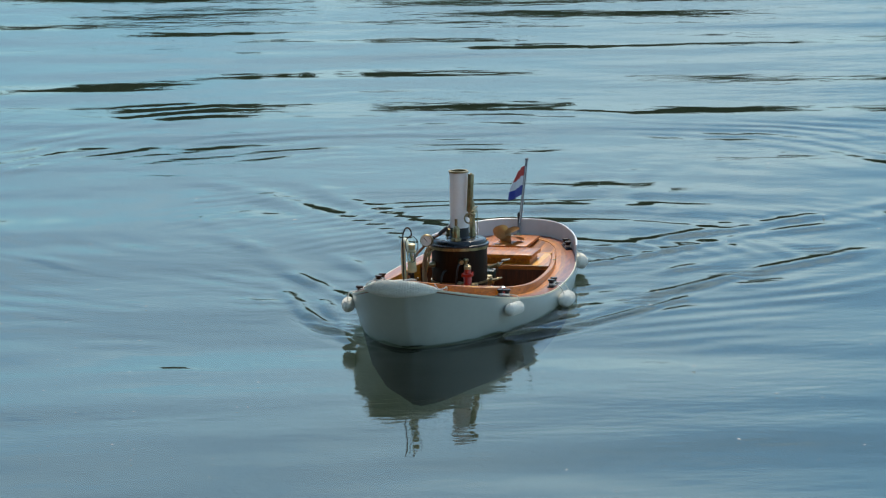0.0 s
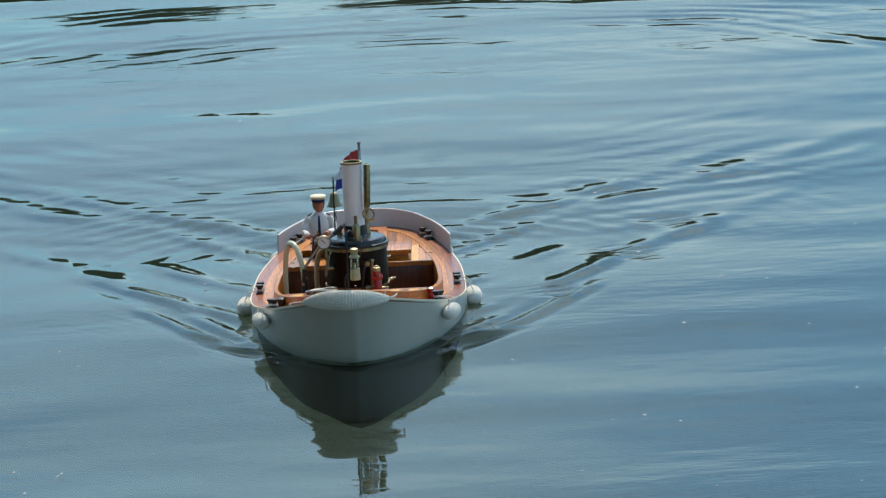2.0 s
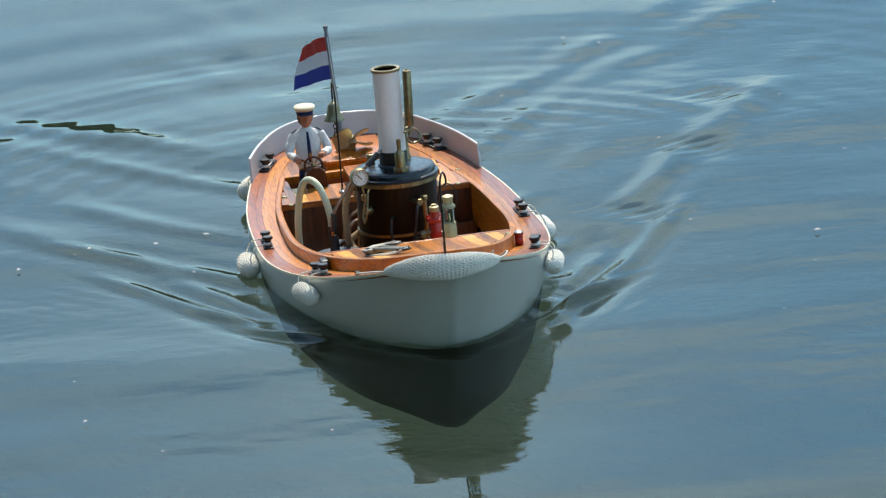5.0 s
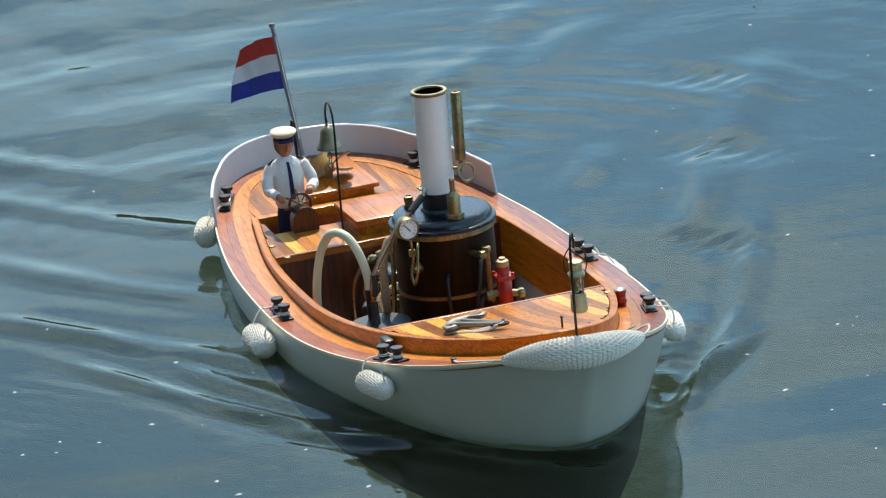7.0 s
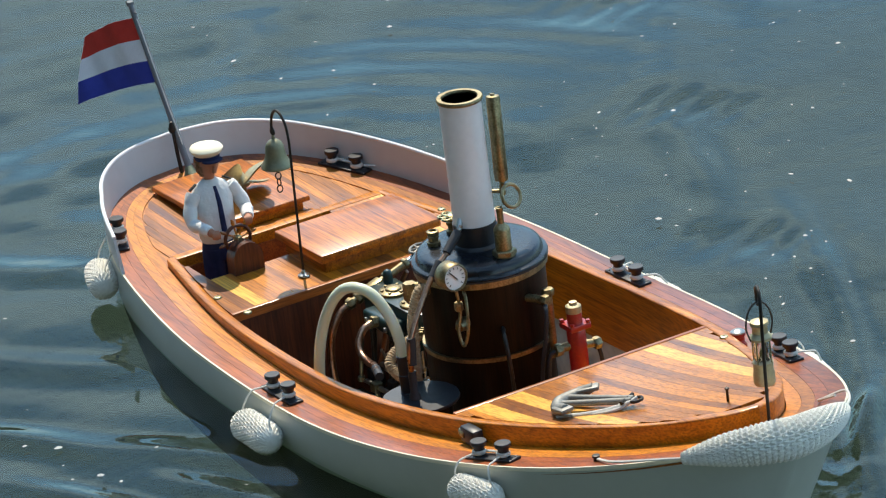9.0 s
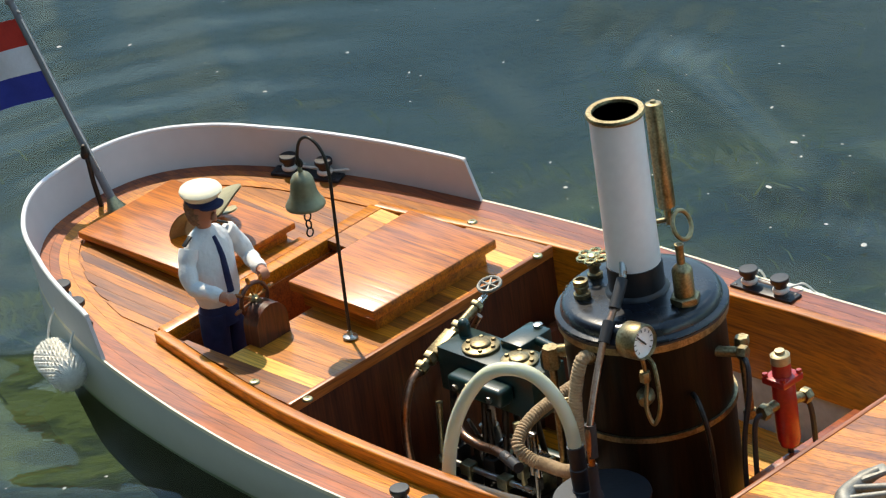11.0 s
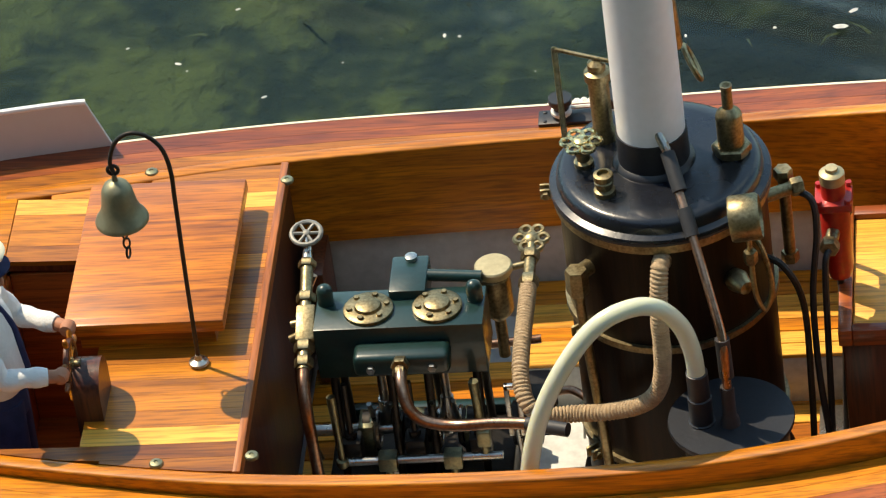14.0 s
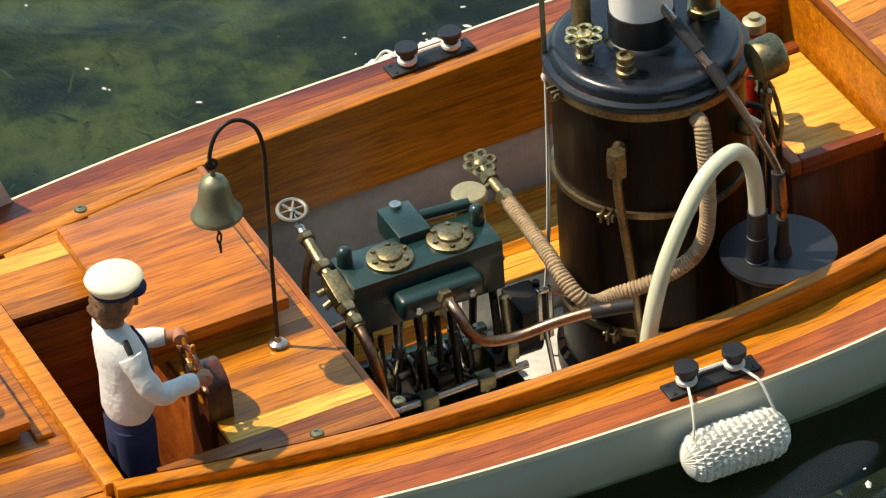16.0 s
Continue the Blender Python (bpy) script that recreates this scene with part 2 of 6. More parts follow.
def water_material():
    """Clear pond water: gloss by Fresnel over a tinted view of the bed, ruffled at three scales."""
    m, n, l, p = material("pond_water")
    n.remove(p)
    geo = n.new("ShaderNodeNewGeometry")
    bumps = None
    for scale, detail, dist, stretch in ((0.9, 1, 0.020, (2.4, 1.0, 1)), (2.6, 1, 0.0115, (2.6, 1.0, 1)), (9, 2, 0.0010, (1.8, 1, 1)), (24, 3, 0.00095, (2.2, 1, 1))):
        mp, no, bu = n.new("ShaderNodeMapping"), n.new("ShaderNodeTexNoise"), n.new("ShaderNodeBump")
        mp.inputs["Scale"].default_value = stretch
        mp.vector_type = "TEXTURE"
        mp.inputs["Rotation"].default_value = (0, 0, radians(67))
        no.inputs["Scale"].default_value, no.inputs["Detail"].default_value = scale, detail
        no.inputs["Roughness"].default_value = 0.45
        bu.inputs["Distance"].default_value = dist
        l.new(geo.outputs["Position"], mp.inputs["Vector"]), l.new(mp.outputs["Vector"], no.inputs["Vector"])
        if scale > 20:
            patch, gate, mul = n.new("ShaderNodeTexNoise"), n.new("ShaderNodeMapRange"), n.new("ShaderNodeMath")
            patch.inputs["Scale"].default_value, patch.inputs["Detail"].default_value = 1.1, 3
            gate.inputs["From Min"].default_value, gate.inputs["From Max"].default_value = 0.40, 0.60
            mul.operation = "MULTIPLY"
            l.new(mp.outputs["Vector"], patch.inputs["Vector"]), l.new(patch.outputs["Fac"], gate.inputs["Value"])
            l.new(gate.outputs["Result"], mul.inputs[0]), l.new(no.outputs["Fac"], mul.inputs[1])
            l.new(mul.outputs["Value"], bu.inputs["Height"])
        else:
            l.new(no.outputs["Fac"], bu.inputs["Height"])
        if bumps:
            l.new(bumps.outputs["Normal"], bu.inputs["Normal"])
        bumps = bu
    # Old rings left by the turn, spreading round one spot of the pond.
    away, far, turns, sine, fade, ring, bu = (n.new("ShaderNodeVectorMath"), n.new("ShaderNodeVectorMath"), n.new("ShaderNodeMath"), n.new("ShaderNodeMath"),
                                              n.new("ShaderNodeValToRGB"), n.new("ShaderNodeMath"), n.new("ShaderNodeBump"))
    away.operation, far.operation, turns.operation, sine.operation, ring.operation = "SUBTRACT", "LENGTH", "MULTIPLY", "SINE", "MULTIPLY"
    away.inputs[1].default_value = (-9.9, 4.15, -0.016)
    turns.inputs[1].default_value = 2 * math.pi / 0.105
    e = fade.color_ramp.elements
    e[0].position, e[0].color = 0.12, (0, 0, 0, 1)
    e[1].position, e[1].color = 0.50, (0, 0, 0, 1)
    e.new(0.28).color = (1, 1, 1, 1)
    third, bent = n.new("ShaderNodeMath"), n.new("ShaderNodeMath")
    third.operation, third.inputs[1].default_value = "MULTIPLY", 0.25
    bent.operation, bent.inputs[1].default_value = "MULTIPLY_ADD", 0.30
    warp = n.new("ShaderNodeTexNoise")
    warp.inputs["Scale"].default_value = 1.6
    l.new(geo.outputs["Position"], warp.inputs["Vector"]), l.new(warp.outputs["Fac"], bent.inputs[0])
    l.new(geo.outputs["Position"], away.inputs[0]), l.new(away.outputs["Vector"], far.inputs[0])
    l.new(far.outputs["Value"], bent.inputs[2]), l.new(bent.outputs["Value"], turns.inputs[0]), l.new(turns.outputs["Value"], sine.inputs[0])
    l.new(far.outputs["Value"], third.inputs[0]), l.new(third.outputs["Value"], fade.inputs["Fac"])
    torn, gate, part_of = n.new("ShaderNodeTexNoise"), n.new("ShaderNodeMapRange"), n.new("ShaderNodeMath")
    torn.inputs["Scale"].default_value, torn.inputs["Detail"].default_value = 2.6, 3
    gate.inputs["From Min"].default_value, gate.inputs["From Max"].default_value = 0.43, 0.62
    part_of.operation = "MULTIPLY"
    l.new(geo.outputs["Position"], torn.inputs["Vector"]), l.new(torn.outputs["Fac"], gate.inputs["Value"])
    l.new(gate.outputs["Result"], part_of.inputs[0]), l.new(fade.outputs["Color"], part_of.inputs[1])
    l.new(sine.outputs["Value"], ring.inputs[0]), l.new(part_of.outputs["Value"], ring.inputs[1])
    bu.inputs["Distance"].default_value = 0.0007
    l.new(ring.outputs["Value"], bu.inputs["Height"]), l.new(bumps.outputs["Normal"], bu.inputs["Normal"])
    bumps = bu
    fr = n.new("ShaderNodeFresnel")
    fr.inputs["IOR"].default_value = 1.34
    tr, gl, mix = n.new("ShaderNodeBsdfTransparent"), n.new("ShaderNodeBsdfGlossy"), n.new("ShaderNodeMixShader")
    tr.inputs["Color"].default_value = (0.66, 0.78, 0.66, 1)
    gl.inputs["Roughness"].default_value = 0.015
    l.new(bumps.outputs["Normal"], fr.inputs["Normal"]), l.new(bumps.outputs["Normal"], gl.inputs["Normal"])
    l.new(fr.outputs["Fac"], mix.inputs["Fac"])
    l.new(tr.outputs["BSDF"], mix.inputs[1]), l.new(gl.outputs["BSDF"], mix.inputs[2])
    l.new(mix.outputs["Shader"], n["Material Output"].inputs["Surface"])
    return m


WATER = water_material()


def bed_material():
    m, n, l, p = material("weedy_bed")
    geo = n.new("ShaderNodeNewGeometry")
    big, mid, fine = (n.new("ShaderNodeTexNoise") for _ in range(3))
    for t, s, d in ((big, 2.1, 4), (mid, 11, 5), (fine, 55, 3)):
        t.inputs["Scale"].default_value, t.inputs["Detail"].default_value = s, d
        l.new(geo.outputs["Position"], t.inputs["Vector"])
    s = n.new("ShaderNodeMath")
    s.operation = "MULTIPLY_ADD"
    l.new(mid.outputs["Fac"], s.inputs[0]), l.new(big.outputs["Fac"], s.inputs[2])
    s.inputs[1].default_value = 0.8
    s2 = n.new("ShaderNodeMath")
    s2.operation = "MULTIPLY_ADD"
    l.new(fine.outputs["Fac"], s2.inputs[0]), l.new(s.outputs["Value"], s2.inputs[2])
    s2.inputs[1].default_value = 0.35
    ramp = n.new("ShaderNodeValToRGB")
    e = ramp.color_ramp.elements
    e[0].position, e[0].color = 0.50, (0.004, 0.008, 0.010, 1)
    e[1].position, e[1].color = 0.64, (0.085, 0.092, 0.036, 1)
    x = e.new(0.55)
    x.color = (0.013, 0.021, 0.016, 1)
    y = e.new(0.585)
    y.color = (0.028, 0.036, 0.020, 1)
    half = n.new("ShaderNodeMath")
    half.operation = "MULTIPLY"
    half.inputs[1].default_value = 0.52
    l.new(s2.outputs["Value"], half.inputs[0]), l.new(half.outputs["Value"], ramp.inputs["Fac"])
    # Bed colour darkens with depth, standing in for light lost in the water.
    sep, dep, depth_dim = n.new("ShaderNodeSeparateXYZ"), n.new("ShaderNodeMapRange"), n.new("ShaderNodeMix")
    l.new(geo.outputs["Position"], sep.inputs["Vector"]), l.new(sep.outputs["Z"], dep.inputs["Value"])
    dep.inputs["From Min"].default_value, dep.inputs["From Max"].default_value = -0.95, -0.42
    depth_dim.data_type = "RGBA"
    depth_dim.inputs["A"].default_value = (0.016, 0.024, 0.024, 1)
    l.new(dep.outputs["Result"], depth_dim.inputs["Factor"]), l.new(ramp.outputs["Color"], depth_dim.inputs["B"])
    l.new(depth_dim.outputs["Result"], p.inputs["Base Color"])
    p.inputs["Roughness"].default_value = 0.95
    bu = n.new("ShaderNodeBump")
    bu.inputs["Distance"].default_value = 0.03
    l.new(s2.outputs["Value"], bu.inputs["Height"]), l.new(bu.outputs["Normal"], p.inputs["Normal"])
    return m


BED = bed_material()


def weed_material():
    """Fronds of many tones, silted in places."""
    m, n, l, p = material("water_weed")
    geo, ramp = n.new("ShaderNodeNewGeometry"), n.new("ShaderNodeValToRGB")
    e = ramp.color_ramp.elements
    e[0].position, e[0].color = 0.0, (0.014, 0.024, 0.012, 1)
    e[1].position, e[1].color = 1.0, (0.105, 0.110, 0.042, 1)
    e.new(0.6).color = (0.032, 0.043, 0.018, 1)
    l.new(geo.outputs["Random Per Island"], ramp.inputs["Fac"]), l.new(ramp.outputs["Color"], p.inputs["Base Color"])
    p.inputs["Roughness"].default_value = 0.8
    return m


WEED = weed_material()
LEAVES = plain("bank_foliage", (0.035, 0.06, 0.018), 0.9, vary=0.5, scale=2, bump=0.02)
BARK = plain("bark", (0.07, 0.05, 0.035), 0.95, vary=0.4, scale=5, bump=0.01)


# ---- building helpers ----
BASE = {}
ABOARD = []


def finish(bm, name, mats, angle=38):
    bmesh.ops.recalc_face_normals(bm, faces=bm.faces)
    for f in bm.faces:
        f.smooth = True
    lim = radians(angle)
    for e in bm.edges:
        if len(e.link_faces) == 2 and e.calc_face_angle(0) > lim:
            e.smooth = False
    me = bpy.data.meshes.new(name)
    bm.to_mesh(me)
    bm.free()
    for mt in mats if isinstance(mats, (list, tuple)) else [mats]:
        me.materials.append(mt)
    return me


def part(name, bm, mat, parent, label="", angle=38):
    """Links a bmesh, given in the boat's space, as one mesh under a thing or a part."""
    base = BASE[parent.name]
    bm.transform(Matrix.Translation(-base))
    ob = new(name, finish(bm, name, mat, angle))
    ob.parent = parent
    BASE[ob.name] = base
    if label:
        tagged(ob, label)
    return ob


def aboard(name, base, label, category, group=""):
    """An empty for a thing that sails with the boat; base in the boat's space."""
    ob = new(name)
    ob.empty_display_size = 0.02
    tagged(ob, label, category, group)
    BASE[ob.name] = Vector(base)
    ABOARD.append((ob, Matrix.Translation(base)))
    return ob


def lathe(bm, at, profile, seg=24, axis=(0, 0, 1), mi=0):
    """Turns (radius, height) pairs round an axis through at."""
    turn = Matrix.Translation(at) @ Vector(axis).to_track_quat("Z", "Y").to_matrix().to_4x4()
    rings = []
    for r, z in profile:
        if r < 1e-6:
            rings.append([bm.verts.new(turn @ Vector((0, 0, z)))])
        else:
            rings.append([bm.verts.new(turn @ Vector((r * math.cos(2 * math.pi * i / seg), r * math.sin(2 * math.pi * i / seg), z))) for i in range(seg)])
    for a, b in zip(rings, rings[1:]):
        for i in range(seg):
            j = (i + 1) % seg
            if len(a) == 1 and len(b) == 1:
                continue
            if len(a) == 1:
                f = bm.faces.new((a[0], b[i], b[j]))
            elif len(b) == 1:
                f = bm.faces.new((a[i], a[j], b[0]))
            else:
                f = bm.faces.new((a[i], a[j], b[j], b[i]))
            f.material_index = mi
    for ring, flip in ((rings[0], True), (rings[-1], False)):
        if len(ring) > 1:
            f = bm.faces.new(ring)
            f.material_index = mi
    return bm


def rod(bm, a, b, r, r2=None, seg=12, mi=0):
    a, b = Vector(a), Vector(b)
    return lathe(bm, a, [(r, 0), (r if r2 is None else r2, (b - a).length)], seg, b - a, mi)


def curve_points(pts, n=8, closed=False):
    """Catmull-Rom through the points."""
    pts = [Vector(p) for p in pts]
    out = []
    m = len(pts)
    for i in range(m if closed else m - 1):
        if closed:
            p0, p1, p2, p3 = (pts[(i + k) % m] for k in (-1, 0, 1, 2))
        else:
            p1, p2 = pts[i], pts[i + 1]
            p0 = pts[i - 1] if i else p1 * 2 - p2
            p3 = pts[i + 2] if i + 2 < m else p2 * 2 - p1
        for k in range(n):
            t = k / n
            out.append(0.5 * ((2 * p1) + (p2 - p0) * t + (2 * p0 - 5 * p1 + 4 * p2 - p3) * t * t + (3 * p1 - p0 - 3 * p2 + p3) * t ** 3))
    if not closed:
        out.append(pts[-1])
    return out


def tube(bm, pts, r, seg=10, n=8, closed=False, mi=0, smooth=True):
    """A pipe through the points; r is a number or a function of the way along."""
    path = curve_points(pts, n, closed) if smooth else [Vector(p) for p in pts]
    rings = []
    up = None
    m = len(path)
    for i, p in enumerate(path):
        d = (path[(i + 1) % m] - path[i - 1]) if closed else (path[min(i + 1, m - 1)] - path[max(i - 1, 0)])
        d.normalize()
        if up is None:
            up = d.orthogonal().normalized()
        up = (up - d * up.dot(d)).normalized()
        side = d.cross(up)
        rr = r(i / (m - 1)) if callable(r) else r
        rings.append([bm.verts.new(p + (up * math.cos(2 * math.pi * k / seg) + side * math.sin(2 * math.pi * k / seg)) * rr) for k in range(seg)])
    pairs = list(zip(rings, rings[1:])) + ([(rings[-1], rings[0])] if closed else [])
    for a, b in pairs:
        for k in range(seg):
            f = bm.faces.new((a[k], a[(k + 1) % seg], b[(k + 1) % seg], b[k]))
            f.material_index = mi
    if not closed:
        for ring in (rings[0], rings[-1]):
            bm.faces.new(ring).material_index = mi
    return bm


def box(bm, lo, hi, bevel=0.0, m=None, mi=0, seg=2):
    lo, hi = Vector(lo), Vector(hi)
    made = bmesh.ops.create_cube(bm, size=1)["verts"]
    t = Matrix.Translation((lo + hi) / 2) @ Matrix.Diagonal((*(hi - lo), 1))
    bmesh.ops.transform(bm, matrix=(m @ t) if m else t, verts=made)
    faces = {f for v in made for f in v.link_faces}
    for f in faces:
        f.material_index = mi
    if bevel:
        edges = list({e for v in made for e in v.link_edges})
        bmesh.ops.bevel(bm, geom=edges, offset=bevel, segments=seg, affect="EDGES", profile=0.5, material=mi)
    return bm


def B():
    return bmesh.new()


# ---- lines of the boat: pairs of rail and coaming points, stern to bow ----
RAIL = [(-0.452, 0), (-0.446, 0.040), (-0.428, 0.072), (-0.395, 0.101), (-0.34, 0.128), (-0.26, 0.151), (-0.124, 0.1725), (0.03, 0.180),
        (0.13, 0.179), (0.226, 0.168), (0.312, 0.150), (0.38, 0.130), (0.44, 0.104), (0.485, 0.076), (0.52, 0.042), (0.538, 0)]
COAM = [(-0.424, 0), (-0.418, 0.032), (-0.402, 0.056), (-0.374, 0.076), (-0.33, 0.093), (-0.27, 0.107), (-0.124, 0.132), (0.03, 0.140),
        (0.13, 0.137), (0.226, 0.124), (0.30, 0.105), (0.365, 0.083), (0.42, 0.060), (0.455, 0.038), (0.475, 0.018), (0.482, 0)]
rail_line = [(p.x, p.y * 0.986) for p in curve_points([(x, y, 0) for x, y in RAIL], 6)]
coam_line = [(p.x, p.y) for p in curve_points([(x, y, 0) for x, y in COAM], 6)]
TRUNK0 = 5 * 6


def z_deck(x):
    return 0.018 + (0.28 if x > 0 else 0.075) * x * x


def z_trunk(x):
    return z_deck(x) + min(max(0.009 + 0.022 * (x + 0.124), 0.0065), 0.0165)


def half_at(line, x):
    """Half breadth of a line at x."""
    for (x0, y0), (x1, y1) in zip(line, line[1:]):
        if x0 <= x <= x1:
            return y0 + (y1 - y0) * (x - x0) / max(x1 - x0, 1e-9)
    return 0.0


# ---- the launch ----
launch = aboard("steam_launch", (0, 0, 0), "white model steam launch with varnished mahogany decks afloat", "model boat")


def ring_of(line):
    """Both sides of a half line, stern round to bow and back."""
    return [(x, -y) for x, y in line] + [(x, y) for x, y in reversed(line[1:-1])]


WATER_Z = -0.016


def side(x, y, t):
    """A point of the topsides: t runs from the rail to the waterline, with a raked stem and flared bow."""
    f = min(max((x - 0.10) / 0.438, 0.0), 1.0)
    return (x - 0.066 * f ** 2.0 * t, y * (1.0 + 0.012 * math.sin(math.pi * min(t, 1.0)) * (1 - f) - (0.02 + 0.15 * f) * t ** 1.2), z_deck(x) * (1 - t) + WATER_Z * t)


def build_hull():
    bm = B()
    outer = ring_of(rail_line)
    rows = [[side(x, y, t) for x, y in outer] for t in (0.0, 0.04, 0.22, 0.45, 0.72, 1.0, 1.06)]
    last = rows[-1]
    for z, k, kx in ((-0.050, 0.96, 0.985), (-0.085, 0.90, 0.965), (-0.115, 0.76, 0.94), (-0.135, 0.4, 0.90), (-0.140, 0.03, 0.86)):
        rows.append([(p[0] * kx, p[1] * k, z) for p in last])
    grid = [[bm.verts.new(p) for p in r] for r in rows]
    for r, (a, b) in enumerate(zip(grid, grid[1:])):
        for i in range(len(a)):
            j = (i + 1) % len(a)
            bm.faces.new((a[i], a[j], b[j], b[i])).material_index = 2 if r > 5 else 0
    bm.faces.new(grid[-1]).material_index = 2
    inner = []
    for t, k, kx, z in ((0.0, 0.975, 0.985, None), (0.6, 0.965, 0.98, None), (1.06, 0.90, 0.95, -0.06), (1.06, 0.7, 0.93, -0.105)):
        row = []
        for x, y in outer:
            p = side(x, y, t)
            row.append(bm.verts.new((p[0] * kx, p[1] * k, p[2] - 0.001 if z is None else z)))
        inner.append(row)
    for a, b in [(grid[0], inner[0])] + list(zip(inner, inner[1:])):
        for i in range(len(a)):
            j = (i + 1) % len(a)
            f = bm.faces.new((a[i], b[i], b[j], a[j]))
            f.material_index = 1
    f = bm.faces.new(inner[-1])
    f.material_index = 1
    return part("hull", bm, [HULL_WHITE, INNER_GREY, BOTTOM], launch, "white painted hull with a dark bottom", 60)


hull = build_hull()


def strip(a, b, z_a, thick):
    """A closed board between two lines of (x, y), top at z_a(x)."""
    bm = B()
    rows = []
    for line, low in ((a, 0), (b, 0), (b, 1), (a, 1)):
        rows.append([bm.verts.new((x, y, z_a(x) - thick * low)) for x, y in line])
    for k in range(4):
        p, q = rows[k], rows[(k + 1) % 4]
        for i in range(len(p) - 1):
            bm.faces.new((p[i], p[i + 1], q[i + 1], q[i]))
    for i in (0, -1):
        bm.faces.new([r[i] for r in rows])
    return bm


def rounded(a, b, z_a, thick):
    """A moulding between two lines, its top rounded over."""
    bm = B()
    rows = []
    for f, d in ((0, 1.0), (0, 0.45), (0.14, 0.12), (0.5, 0.0), (0.86, 0.12), (1, 0.45), (1, 1.0)):
        rows.append([bm.verts.new((p[0] + (q[0] - p[0]) * f, p[1] + (q[1] - p[1]) * f, z_a(p[0]) - thick * d)) for p, q in zip(a, b)])
    for k in range(7):
        p, q = rows[k], rows[(k + 1) % 7]
        for i in range(len(p) - 1):
            bm.faces.new((p[i], p[i + 1], q[i + 1], q[i]))
    for i in (0, -1):
        bm.faces.new([r[i] for r in rows])
    return bm


def between(f):
    return [(r[0] + (c[0] - r[0]) * f, r[1] + (c[1] - r[1]) * f) for r, c in zip(rail_line, coam_line)]


# Rubbing strake, pale edge, covering board and four margin planks on each side.
deck = part("deck", strip([(x, y) for x, y in ring_of(between(0.02))], [(x, y) for x, y in ring_of(between(0.97))], lambda x: z_deck(x) - 0.0012, 0.003), MAHOGANY, launch, "dark caulked under-deck")
for s in (-1, 1):
    edge = [(x, y * s) for x, y in rail_line]
    part("rail_edge", strip([(x * 1.001, y * 1.004) for x, y in edge], [(x, y * s) for x, y in between(0.022)], lambda x: z_deck(x) + 0.0016, 0.003), CREAM, launch, "thin cream rail edge")
    cuts = [0.024, 0.30, 0.52, 0.74, 0.985]
    for f0, f1, mt in zip(cuts, cuts[1:], (PLUM, PLUM, MAHOGANY, TEAK)):
        g = 0.0025
        a, b = between(f0 + g), between(f1 - g)
        part("plank", strip([(x, y * s) for x, y in a], [(x, y * s) for x, y in b], lambda x: z_deck(x) + 0.0014, 0.003), mt, deck)


def plank(x0, x1, y0, y1, zf, lim, mat, parent, thick=0.003, gap=0.0001, steps=8):
    """A straight board, clipped to the half breadth lim(x)."""
    a, b = [], []
    for i in range(steps + 1):
        x = x0 + (x1 - x0) * i / steps
        m = lim(x)
        ya, yb = max(min(y0 + gap, m), -m), max(min(y1 - gap, m), -m)
        if yb - ya < 0.0006:
            continue
        a.append((x, ya)), b.append((x, yb))
    if len(a) > 1:
        part("plank", strip(a, b, zf, thick), mat, parent)


# After deck inside the margin planks.
after_x = [-0.422 + 0.0075 * i for i in range(21)]
after_half = [(x, half_at(between(0.9), x)) for x in after_x]
part("deck_bed", strip([(x, -y) for x, y in after_half], after_half, lambda x: z_deck(x) + 0.0004, 0.003), MAHOGANY, launch, "mahogany bed under the after planks")
edges = [-0.0968 + 0.0088 * i for i in range(23)]
for y0, y1 in zip(edges, edges[1:]):
    c = abs((y0 + y1) / 2)
    plank(-0.424, -0.272, y0, y1, lambda x: z_deck(x) + 0.0012, lambda x: half_at(between(0.985), x) - 0.001, TEAK if 0.058 < c < 0.069 else MAHOGANY, deck, steps=14)

# Coaming: a raised wooden wall round cockpit and fore hatch.
co_out = coam_line[TRUNK0:]
co_in = [(x - (0.006 if x > 0.44 else 0), max(y - 0.0075, 0)) for x, y in co_out]


def wall_strip(outer, inner, top, bottom):
    bm = B()
    rows = [[bm.verts.new((x, y, top(x))) for x, y in outer], [bm.verts.new((x, y, top(x))) for x, y in inner],
            [bm.verts.new((x, y, bottom(x))) for x, y in inner], [bm.verts.new((x, y, bottom(x))) for x, y in outer]]
    for k in range(4):
        p, q = rows[k], rows[(k + 1) % 4]
        for i in range(len(p) - 1):
            bm.faces.new((p[i], p[i + 1], q[i + 1], q[i]))
    for i in (0, -1):
        bm.faces.new([r[i] for r in rows])
    return bm


for s in (-1, 1):
    part("coaming", wall_strip([(x, y * s) for x, y in co_out], [(x, y * s) for x, y in co_in], lambda x: z_trunk(x), lambda x: z_deck(x) - (0.045 if -0.126 < x < 0.23 else 0.004)), TEAK, launch, "orange varnished teak coaming")
    cap_o, cap_i = [(x, (y + 0.0003) * s) for x, y in co_out], [(x, (y - 0.0003) * s) for x, y in co_in]
    part("coaming_cap", rounded(cap_o, cap_i, lambda x: z_trunk(x) + 0.0017, 0.0018), TEAK, launch, "", 70)
part("coaming_beam", box(B(), (-0.274, -0.101, z_deck(-0.27) - 0.002), (-0.2635, 0.101, z_trunk(-0.27) + 0.0015), 0.0008), TEAK, launch, "orange timber beam across the after coaming")


def lim_in(x):
    return half_at(co_in, x) - 0.0008


